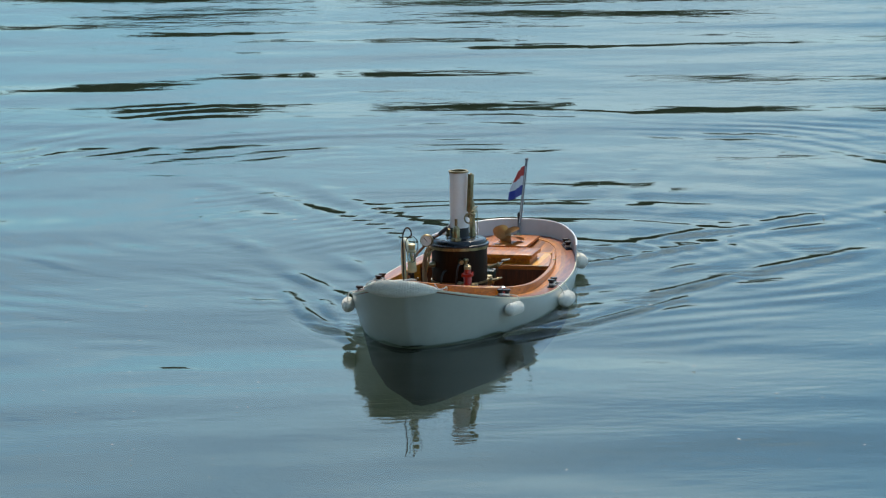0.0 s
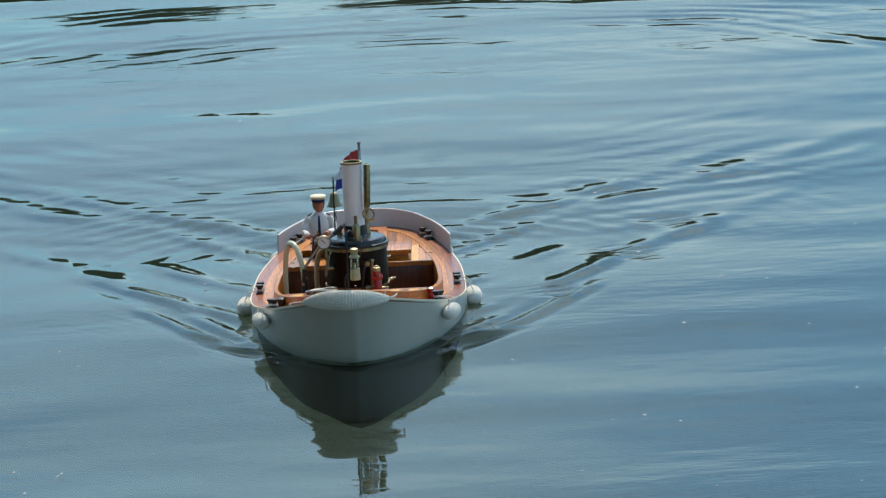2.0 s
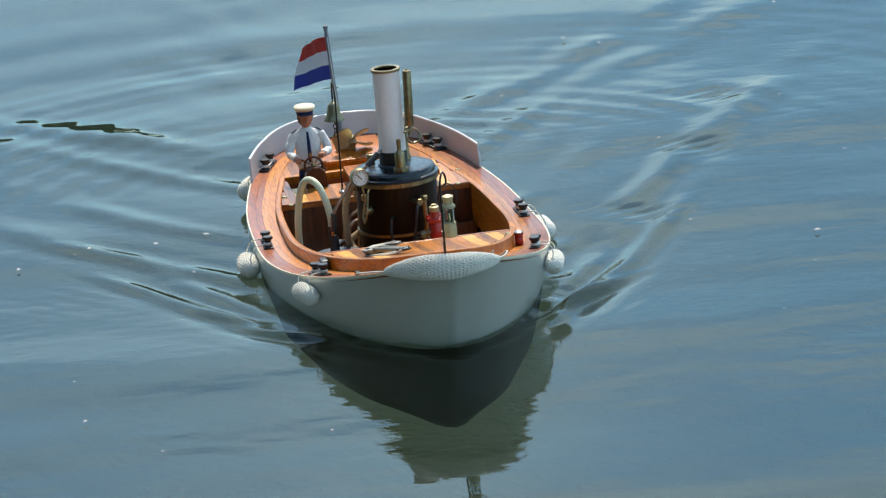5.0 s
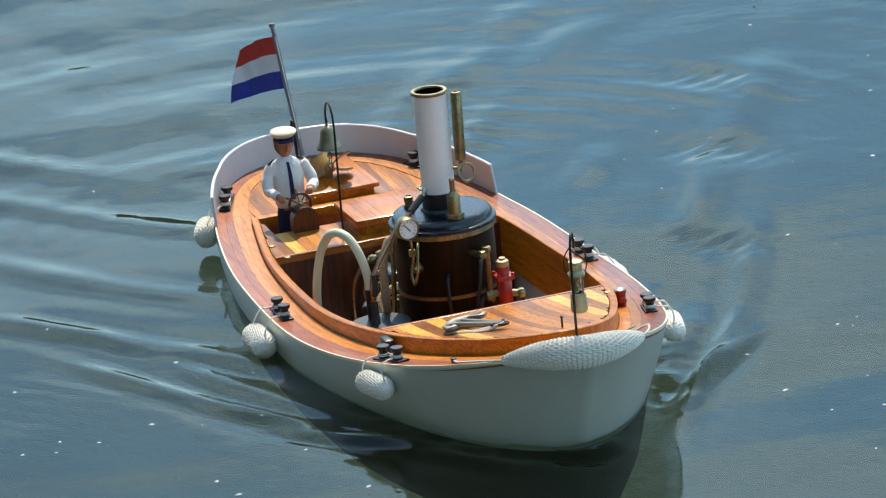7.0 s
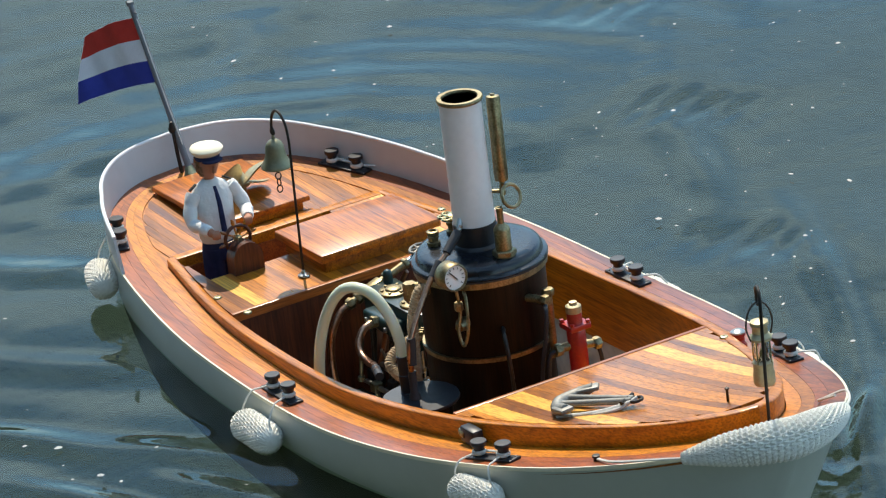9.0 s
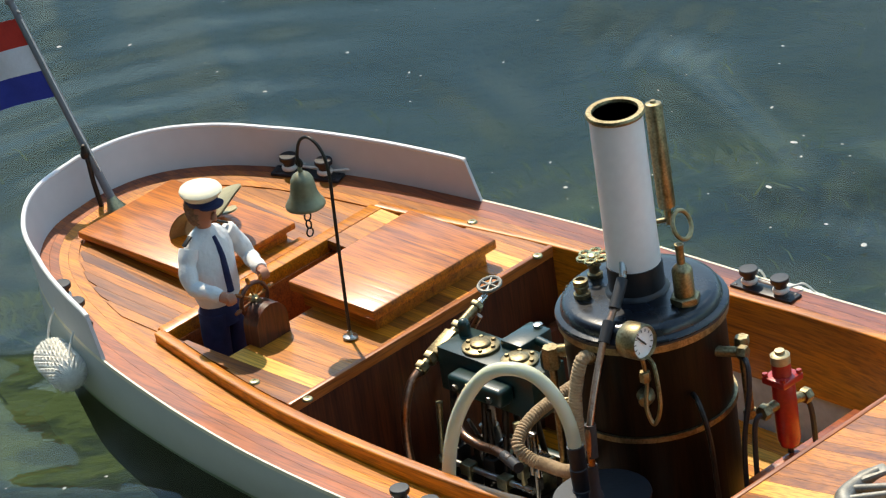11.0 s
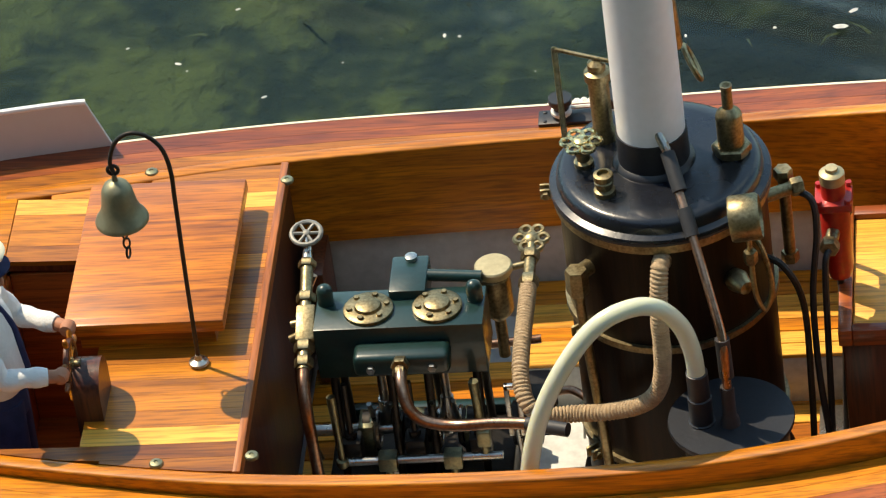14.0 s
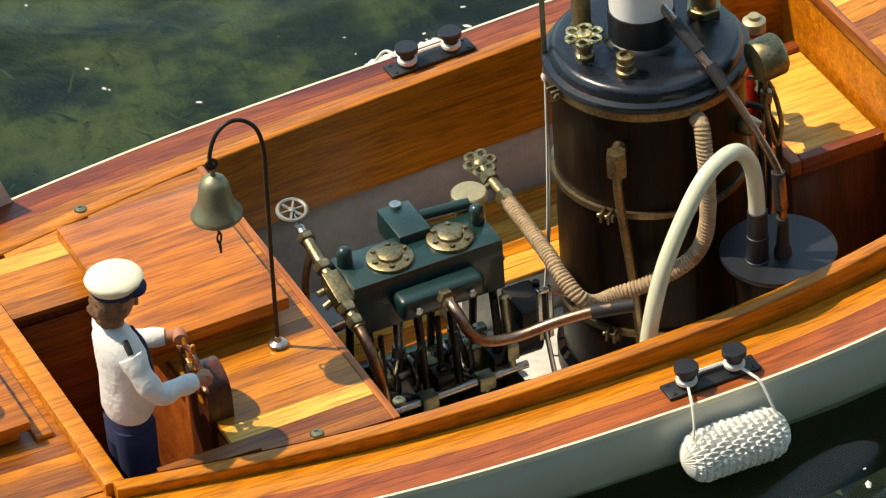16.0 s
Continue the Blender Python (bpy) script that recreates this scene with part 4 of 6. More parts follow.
part("sight_glass", lathe(B(), (0.142, 0.0255, 0.036), [(0.0022, 0), (0.0022, 0.042)], 12), GLASS, boiler, "clear sight glass")
bm = B()
lathe(bm, (0.118, -0.0385, 0.070), [(0.005, 0), (0.006, 0.004), (0.0035, 0.012), (0, 0.013)], 14, (0.6, -0.8, 0))
part("blow_down_cock", bm, BRASS, boiler)
bm = B()
tube(bm, [(0.130, -0.012, 0.062), (0.142, -0.018, 0.058), (0.150, -0.020, 0.035), (0.150, -0.018, -0.02), (0.148, -0.01, -0.07)], 0.0018, 8)
part("drain_pipe", bm, IRON, boiler)

# ---- feed water tank with the milky hose ----
tank = aboard("oil_separator_tank", (0.1145, -0.084, -0.0955), "black round tank with a flat lid and a hose", "tank")
part("tank_body", lathe(B(), (0.1145, -0.084, 0), [(0, -0.0955), (0.024, -0.0955), (0.024, 0.017), (0, 0.017)], 36), BOILER_WOOD, tank, "dark tank body")
part("tank_lid", lathe(B(), (0.1145, -0.084, 0), [(0, 0.0165), (0.0308, 0.0165), (0.0312, 0.0175), (0.0308, 0.0190), (0, 0.0192)], 44), TANK_BLACK, tank, "blue-black flat tank lid")
bm = B()
lathe(bm, (0.1145, -0.0890, 0.0185), [(0.005, 0), (0.0045, 0.004), (0.0034, 0.006), (0.0034, 0.024)], 14)
part("pipe_stub", bm, RUBBER, tank)
bm = B()
lathe(bm, (0.1005, -0.0865, 0.0185), [(0.0066, 0), (0.0066, 0.0015), (0.0060, 0.002), (0.0060, 0.017), (0.0054, 0.0175), (0.0054, 0.0330), (0.0048, 0.0332)], 16, (0.0, -0.05, 1))
part("hose_socket", bm, TANK_BLACK, tank, "dark plastic hose socket")
bm = B()
tube(bm, [(0.1005, -0.0880, 0.046), (0.0995, -0.0890, 0.066), (0.0950, -0.0930, 0.086), (0.0850, -0.0990, 0.1015), (0.0720, -0.1060, 0.1065), (0.0570, -0.1120, 0.1015), (0.0420, -0.1170, 0.0845), (0.0280, -0.1200, 0.058), (0.0190, -0.1215, 0.026), (0.0140, -0.1210, -0.015)], 0.0045, 14, 10)
part("hose", bm, HOSE, tank, "milky translucent hose")
bm = B()
tube(bm, [(0.0362, 0.0238, 0.094), (0.0350, 0.0245, 0.040), (0.0330, 0.0255, -0.010), (0.0290, 0.0265, -0.060), (0.0270, 0.0270, -0.085)], 0.0008, 6)
tube(bm, [(0.0366, 0.0242, 0.092), (0.0368, 0.0255, 0.040), (0.0345, 0.0262, -0.010), (0.0295, 0.0268, -0.060)], 0.0007, 6)
lathe(bm, (0.0364, 0.0240, 0.0885), [(0, 0), (0.0022, 0.001), (0.0026, 0.003), (0.0018, 0.005), (0, 0.006)], 10)
part("pull_cord", bm, CORD, siren, "pale doubled pull cord")


# ---- steam engine ----
engine = aboard("steam_engine", (-0.055, 0.0, -0.0955), "green twin-cylinder model steam engine with brass fittings", "steam engine")
bm = B()
box(bm, (-0.0975, -0.0145, -0.004), (-0.0115, 0.0165, 0.0275), 0.0008)
part("cylinder_block", bm, ENGINE_GREEN, engine, "dark green painted cylinder block")
part("steam_chest", box(B(), (-0.0605, 0.008, 0.018), (-0.0415, 0.037, 0.0325), 0.0012), ENGINE_GREEN, engine)
bm = B()
rod(bm, (-0.0415, 0.024, 0.0295), (-0.014, 0.021, 0.0295), 0.0032, seg=14)
part("valve_link", bm, ENGINE_GREEN, engine)
for x in (-0.0702, -0.0352):
    c = part("cylinder_cap", lathe(B(), (x, -0.0003, 0.0272), [(0.0127, 0), (0.0127, 0.0022), (0.0118, 0.0028), (0.0070, 0.0030), (0.0064, 0.0046), (0.0052, 0.0052), (0, 0.0054)], 36), BRASS, engine, "brass cylinder cap with six bolts")
    for k in range(6):
        a = radians(60 * k + 12)
        bm = B()
        nut(bm, (x + 0.0096 * math.cos(a), -0.0003 + 0.0096 * math.sin(a), 0.0298), (0, 0, 1), 0.0016, 0.0016)
        part("bolt", bm, BRASS, c)
for x, y in ((-0.0925, 0.0075), (-0.0165, 0.0060)):
    part("drain_plug", lathe(B(), (x, y, 0.027), [(0.0042, 0), (0.0042, 0.008), (0.0034, 0.0105), (0.0015, 0.0118), (0, 0.012)], 16), ENGINE_GREEN, engine)
part("chest_screw", lathe(B(), (-0.0505, 0.034, 0.0325), [(0.0032, 0), (0.0032, 0.002), (0, 0.003)], 12), STEEL, engine)
bm = B()
box(bm, (-0.0775, -0.0285, 0.0065), (-0.0285, -0.0140, 0.0195), 0.0035, seg=3)
part("exhaust_manifold", bm, ENGINE_GREEN, engine, "green exhaust manifold bar")
for x in (-0.0685, -0.0375):
    bm = B()
    nut(bm, (x, -0.0284, 0.0125), (0, -1, 0), 0.0023, 0.0022)
    part("bolt", bm, STEEL, engine)
bm = B()
nut(bm, (-0.0530, -0.0270, 0.0150), (0, -0.85, 0.2), 0.0048, 0.0065)
nut(bm, (-0.0530, -0.0325, 0.0150), (0, -0.85, -0.3), 0.0040, 0.004)
part("pipe_union", bm, BRASS, engine)
bm = B()
tube(bm, [(-0.0530, -0.0300, 0.0155), (-0.0520, -0.0410, 0.0130), (-0.0490, -0.0490, 0.0040), (-0.0410, -0.0520, -0.0030), (-0.0250, -0.0545, -0.0045), (-0.0050, -0.0610, 0.0015), (0.0110, -0.0675, 0.0060), (0.0220, -0.0720, 0.0080)], 0.0031, 12)
part("exhaust_pipe", bm, COPPER, engine, "bent copper exhaust pipe")
bm = B()
rod(bm, (0.0120, -0.0680, 0.0062), (0.0330, -0.0760, 0.0080), 0.0037, seg=12)
part("rubber_sleeve", bm, RUBBER, engine)

# Throttle column beside the cylinders.
ca, cb = Vector((-0.1036, 0.0330, 0.0345)), Vector((-0.1024, -0.0290, 0.0140))
cd = (cb - ca).normalized()
bm = B()
rod(bm, ca, cb, 0.0033, seg=14)
nut(bm, ca + cd * 0.020, cd, 0.0052, 0.005)
nut(bm, cb - cd * 0.016, cd, 0.0054, 0.0055)
nut(bm, cb - cd * 0.007, cd, 0.0050, 0.0055)
nut(bm, ca, cd, 0.0048, 0.004)
column = part("throttle_valve", bm, BRASS, engine, "brass throttle valve column")
bm = B()
box(bm, (-0.0048, -0.0105, -0.0048), (0.0048, 0.0105, 0.0048), 0.0008, Matrix.Translation((-0.1024, -0.0036, 0.0215)) @ cd.to_track_quat("Y", "Z").to_matrix().to_4x4())
rod(bm, (-0.1070, -0.0050, 0.0170), (-0.1110, -0.0050, 0.0150), 0.0022)
rod(bm, (-0.1070, 0.0030, 0.0190), (-0.1110, 0.0030, 0.0180), 0.0020)
part("valve_block", bm, BRASS, column)
bm = B()
rod(bm, ca, (-0.1040, 0.0440, 0.0410), 0.0016)
rod(bm, ca - cd * 0.001, ca - cd * 0.008, 0.0030, 0.0022)
part("valve_spindle", bm, STEEL, column)
bm = B()
spoked_wheel(bm, (-0.1042, 0.0455, 0.0430), 0.0076, (0, -0.2, 0.98), 6, 0.0013)
part("valve_wheel", bm, GALVANISED, column, "small spoked steel handwheel")
bm = B()
tube(bm, [cb, (-0.1020, -0.0370, 0.0090), (-0.1005, -0.0460, -0.0050), (-0.0995, -0.0500, -0.0250), (-0.0990, -0.0490, -0.0480), (-0.0985, -0.0420, -0.0640)], 0.0030, 12)
part("steam_pipe", bm, COPPER, column, "copper steam pipe")
bm = B()
tube(bm, [(-0.1010, 0.030, 0.028), (-0.1090, 0.024, 0.010), (-0.1130, 0.012, -0.020), (-0.1110, 0.0, -0.050), (-0.105, -0.010, -0.062)], 0.0022, 10)
part("drain_pipe", bm, COPPER, engine)

# Displacement lubricator and its ringed valve.
lub = part("lubricator", lathe(B(), (-0.0090, 0.0307, 0.0005), [(0, -0.006), (0.0035, -0.006), (0.0060, -0.003), (0.0080, 0.000), (0.0080, 0.0215), (0.0072, 0.0225), (0.0072, 0.0250), (0, 0.0252)], 28), BRASS, engine, "brass displacement lubricator with a flat cap")
part("lubricator_cap", lathe(B(), (-0.0090, 0.0307, 0.0005), [(0, 0.0240), (0.0092, 0.0240), (0.0097, 0.0248), (0.0097, 0.0280), (0.0090, 0.0288), (0, 0.0290)], 32), PROP_BRASS, lub, "flat knurled brass cap")
bm = B()
rod(bm, (-0.0090, 0.0307, -0.004), (-0.0090, 0.0307, -0.030), 0.0030, seg=12)
part("lubricator_foot", bm, BRASS, lub)
bm = B()
hand_wheel(bm, (0.0090, 0.0540, 0.0265), 0.0090, (0.0, -0.25, 0.95), 6, 0.0014)
rod(bm, (0.0090, 0.0520, 0.0250), (0.0088, 0.0440, 0.0235), 0.0026)
nut(bm, (0.0088, 0.0460, 0.0240), (0, -1, -0.1), 0.0050, 0.006)
rod(bm, (0.0088, 0.0410, 0.0235), (0.0090, 0.0220, 0.0222), 0.0032)
nut(bm, (0.0090, 0.0270, 0.0225), (0, -1, -0.08), 0.0054, 0.0070)
rod(bm, (-0.0085, 0.034, 0.022), (0.0085, 0.038, 0.0235), 0.0018)
part("stop_valve", bm, BRASS, engine, "brass stop valve with ringed wheel")

# Frame, columns, crankshaft.
for x in (-0.0905, -0.0620, -0.0430, -0.0180):
    for y in (-0.0190, 0.0190):
        bm = B()
        rod(bm, (x, y * 0.6, -0.003), (x, y * 1.05, -0.068), 0.0024, 0.0021, seg=10)
        part("column", bm, IRON, engine)
part("bed_plate", box(B(), (-0.1000, -0.0360, -0.0955), (-0.0050, 0.0360, -0.0660), 0.0015), IRON, engine, "dark iron bed plate")
for y in (-0.031, 0.027):
    part("bed_rail", box(B(), (-0.1000, y, -0.0662), (-0.0050, y + 0.006, -0.0600), 0.001), ENGINE_GREEN, engine)
bm = B()
rod(bm, (-0.108, 0.0, -0.050), (0.012, 0.0, -0.050), 0.0032, seg=12)
part("crankshaft", bm, STEEL, engine, "bright steel crankshaft")
for x in (-0.0800, -0.0530, -0.0260):
    part("bearing_block", box(B(), (x - 0.004, -0.0080, -0.0660), (x + 0.004, 0.0080, -0.0430), 0.0012), BRONZE, engine)
for i, x in enumerate((-0.0690, -0.0370)):
    bm = B()
    box(bm, (x - 0.0085, -0.0050, -0.0620), (x - 0.0050, 0.0050, -0.0420), 0.0015)
    box(bm, (x + 0.0050, -0.0050, -0.0620), (x + 0.0085, 0.0050, -0.0420), 0.0015)
    part("crank_web", bm, IRON, engine)
    bm = B()
    rod(bm, (x, 0, -0.004), (x, 0.0, -0.034), 0.0024)
    rod(bm, (x, 0, -0.030), (x, 0.003 - 0.006 * i, -0.050), 0.0034, 0.0046)
    part("piston_rod", bm, STEEL, engine)
    for dx in (-0.011, 0.011):
        part("eccentric", lathe(B(), (x + dx - 0.002, 0.001, -0.050), [(0, 0), (0.0088, 0), (0.0088, 0.004), (0, 0.004)], 24, (1, 0, 0)), IRON, engine)
bm = B()
rod(bm, (-0.0930, -0.0285, -0.0480), (-0.0080, -0.0285, -0.0470), 0.0022, seg=12)
part("reversing_shaft", bm, STEEL, engine, "steel reversing shaft")
for x in (-0.0667, -0.0333):
    bm = B()
    box(bm, (x - 0.0048, -0.0330, -0.0520), (x + 0.0048, -0.0245, -0.0435), 0.0008)
    rod(bm, (x, -0.0290, -0.0520), (x, -0.0290, -0.0620), 0.0020)
    part("shaft_bearing", bm, BRONZE, engine)
bm = B()
lathe(bm, (-0.0900, -0.0300, -0.0470), [(0, -0.003), (0.0030, -0.002), (0.0036, 0), (0.0030, 0.002), (0, 0.003)], 12)
rod(bm, (-0.0900, -0.0300, -0.0460), (-0.0920, -0.0240, -0.008), 0.0016, 0.0024)
part("oiler_rod", bm, BRONZE, engine)
bm = B()
rod(bm, (-0.0185, -0.0260, 0.0), (-0.0165, -0.0280, -0.045), 0.0026, 0.0020)
box(bm, (-0.0200, -0.0310, -0.0400), (-0.0130, -0.0250, -0.0300), 0.001)
part("valve_rod", bm, BRONZE, engine)
bm = B()
tube(bm, [(-0.0045, 0.0, -0.050), (0.006, 0.0, -0.050), (0.010, 0.0, -0.050)], 0.0115, 20, 2)
part("flywheel", bm, IRON, engine, "dark iron flywheel")
bm = B()
box(bm, (-0.0025, -0.0345, -0.030), (0.0000, -0.0315, 0.003), 0.0006)
box(bm, (0.0035, -0.0345, -0.030), (0.0060, -0.0315, 0.003), 0.0006)
box(bm, (-0.0025, -0.0345, 0.000), (0.0060, -0.0315, 0.003), 0.0006)
rod(bm, (0.0018, -0.0330, -0.026), (0.0060, -0.0400, -0.080), 0.0014)
part("reversing_lever", bm, STEEL, engine, "polished reversing lever")
bm = B()
tube(bm, [(-0.0960, 0.0300, -0.030), (-0.060, 0.0310, -0.027), (-0.020, 0.0330, -0.025), (0.010, 0.0350, -0.024)], 0.0024, 10)
part("feed_pipe", bm, COPPER, engine)

for x in (-0.086, -0.0530, -0.0200):
    bm = B()
    box(bm, (x - 0.0055, -0.0240, -0.0560), (x + 0.0055, -0.0120, -0.0400), 0.0018)
    rod(bm, (x, -0.0180, -0.0400), (x, -0.0170, -0.0060), 0.0017, seg=8)
    nut(bm, (x, -0.0180, -0.0400), (0, 0, 1), 0.0032, 0.0030)
    part("guide_block", bm, IRON, engine, "blackened iron guide block with a bright rod")
for x in (-0.0745, -0.0635, -0.0425, -0.0315):
    bm = B()
    tube(bm, [(x, 0.0095 * math.cos(a), -0.050 + 0.0095 * math.sin(a)) for a in [2 * math.pi * k / 16 for k in range(16)]], 0.0013, 6, 1, True, smooth=False)
    rod(bm, (x, -0.006, -0.043), (x, -0.0165, -0.020), 0.0013, seg=8)
    part("eccentric_strap", bm, STEEL, engine, "bright eccentric strap and rod")
bm = B()
box(bm, (-0.0010, -0.0100, -0.0520), (0.0170, 0.0170, -0.0290), 0.0020)
for y in (-0.006, 0.002, 0.010):
    rod(bm, (0.0172, y, -0.0400), (0.0172, y, -0.0270), 0.0020, seg=10)
part("pump_block", bm, IRON, engine, "black feed pump block")
bm = B()
tube(bm, [(0.016, 0.006, -0.036), (0.028, 0.004, -0.034), (0.040, -0.006, -0.040), (0.046, -0.020, -0.055)], 0.0022, 10)
part("pump_pipe", bm, COPPER, engine, "copper pump pipe")

# ---- red hand pump ----
pump = aboard("hand_pump", (0.1655, 0.0335, -0.0955), "small red-painted pump with brass cap", "pump")
body = part("pump_body", lathe(B(), (0.1655, 0.0335, 0), [(0, 0.012), (0.0062, 0.012), (0.0076, 0.017), (0.0076, 0.058), (0.0062, 0.060), (0.0062, 0.071), (0, 0.071)], 20), RED_PAINT, pump, "red enamelled pump body")
part("pump_flange", box(B(), (0.1560, 0.0240, 0.0570), (0.1750, 0.0430, 0.0620), 0.0012), RED_PAINT, body)
for dx, dy in ((-1, -1), (-1, 1), (1, -1), (1, 1)):
    bm = B()
    nut(bm, (0.1655 + dx * 0.0075, 0.0335 + dy * 0.0075, 0.0620), (0, 0, 1), 0.0019, 0.0022)
    part("bolt", bm, RED_PAINT, body)
bm = B()
lathe(bm, (0.1655, 0.0335, 0.0705), [(0.0064, 0), (0.0064, 0.0055), (0.0050, 0.0065), (0.0032, 0.0068), (0.0032, 0.0088), (0, 0.0090)], 20)
part("pump_cap", bm, PROP_BRASS, pump, "turned metal pump cap")
for s, z in ((-1, 0.044), (1, 0.042)):
    bm = B()
    rod(bm, (0.1655, 0.0335, z), (0.1655 + s * 0.003, 0.0335 - 0.017 * (1 if s < 0 else -1), z - 0.002), 0.0036)
    nut(bm, (0.1655 + s * 0.003, 0.0335 - 0.013 * (1 if s < 0 else -1), z - 0.002), (0, -1 if s < 0 else 1, 0), 0.0052, 0.006)
    part("pump_union", bm, BRASS, pump)
for pts in ([(0.1625, 0.0165, 0.042), (0.1600, 0.0100, 0.034), (0.1585, 0.0080, -0.010), (0.1570, 0.0100, -0.060), (0.1550, 0.0130, -0.094)],
            [(0.1480, 0.0180, 0.078), (0.1560, 0.0140, 0.074), (0.1570, 0.0110, 0.055), (0.1530, 0.0060, 0.020), (0.1530, 0.0040, -0.030), (0.1570, 0.0060, -0.094)],
            [(0.1655, 0.0335, 0.012), (0.1655, 0.0335, -0.030), (0.1620, 0.0300, -0.094)],
            [(0.1685, 0.0500, 0.040), (0.1700, 0.0520, 0.020), (0.1690, 0.0510, -0.030), (0.1660, 0.0480, -0.094)]):
    bm = B()
    tube(bm, pts, 0.0018, 8)
    part("pump_pipe", bm, RUBBER, pump, "thin dark pipe")
part("pump_foot", box(B(), (0.1480, 0.0020, -0.0953), (0.1760, 0.0520, -0.0900), 0.001), STEEL, pump)

# ---- bollards ----
def tangent_at(x, s):
    d = (half_at(rail_line, x + 0.01) - half_at(rail_line, x - 0.01)) / 0.02
    return math.degrees(math.atan2(d * s, 1))


def bollard_pair(x, y):
    z = z_deck(x) + 0.0014
    s = 1 if y > 0 else -1
    slope = math.degrees(math.atan2(z_deck(x + 0.02) - z_deck(x - 0.02), 0.04))
    m = pose(x, y, z, 0, -slope, tangent_at(x, s))
    bm = B()
    box(bm, (-0.026, -0.0062, 0), (0.026, 0.0062, 0.0022), 0.0007, m)
    for e in (-0.0225, 0.0225):
        for f in (-0.004, 0.004):
            lathe(bm, m @ Vector((e, f, 0.002)), [(0.0012, 0), (0.0012, 0.0006), (0, 0.001)], 8)
    plate = part("bollard_plate", bm, BLACK, launch, "black double bollard on a plate")
    for e in (-0.0135, 0.0135):
        part("bollard_post", lathe(B(), m @ Vector((e, 0, 0.0018)), [(0.0052, 0), (0.0044, 0.0015), (0.0041, 0.006), (0.0047, 0.0086), (0.0062, 0.0092), (0.0064, 0.0098), (0.0064, 0.0121), (0.0060, 0.0126), (0, 0.0128)], 20), BLACK, plate)
    return m


MID = (0.0316, 0.1640)
FORE = (0.3122, 0.1335)
AFT = (-0.3486, 0.1120)


def knitted(name, path, r_of, label, group=""):
    """A crocheted sausage: rows of stitches as geometry, closed at both ends."""
    pts = curve_points(path, 12)
    length = sum((b - a).length for a, b in zip(pts, pts[1:]))
    n = int(length / 0.0005)
    out, acc = [pts[0]], 0.0
    for a, b in zip(pts, pts[1:]):
        d = (b - a).length
        while acc + d >= length / n * len(out) and len(out) <= n:
            out.append(a.lerp(b, (length / n * len(out) - acc) / d))
        acc += d
    mid = sum(out, Vector()) / len(out)
    thing = aboard(name, mid, label, "fender", group)
    bm = B()
    rings, up = [], None
    r_mid = r_of(0.5)
    for i, p in enumerate(out):
        u = i / (len(out) - 1)
        d = (out[min(i + 1, len(out) - 1)] - out[max(i - 1, 0)]).normalized()
        up = Vector((0, 0, 1)) if up is None else up
        side = d.cross(up).normalized()
        upp = side.cross(d)
        ring = []
        knots = max(10, round(2 * math.pi * r_mid / 0.0046))
        sides = knots * 8
        way = u * length / 0.0040
        row_id, ru = int(way), way % 1.0
        for k in range(sides):
            a = 2 * math.pi * k / sides
            au = abs((a * knots / (2 * math.pi) + 0.37 * row_id) % 1.0 - 0.5)
            leg = math.exp(-((au - 0.07 - 0.26 * ru) / 0.17) ** 2) * math.sin(math.pi * min(1, 0.08 + 0.84 * ru)) ** 0.5
            lump = 1 + 0.05 * noise.noise((u * 9, a * 1.3, r_mid * 900))
            rr = r_of(u) * lump * (0.86 + 0.22 * leg)
            ring.append(bm.verts.new(p + (upp * math.cos(a) + side * math.sin(a)) * rr))
        rings.append(ring)
    for a, b in zip(rings, rings[1:]):
        for k in range(len(a)):
            bm.faces.new((a[k], a[(k + 1) % len(a)], b[(k + 1) % len(a)], b[k]))
    bm.faces.new(rings[0]), bm.faces.new(rings[-1])
    part("knitted_body", bm, COTTON, thing, "white crocheted cotton cover", 80)
    return thing


def sausage(u, r):
    e = min(u, 1 - u) * 4.6
    return r * math.sqrt(max(0.04, 1 - max(0, 1 - e) ** 2.2))


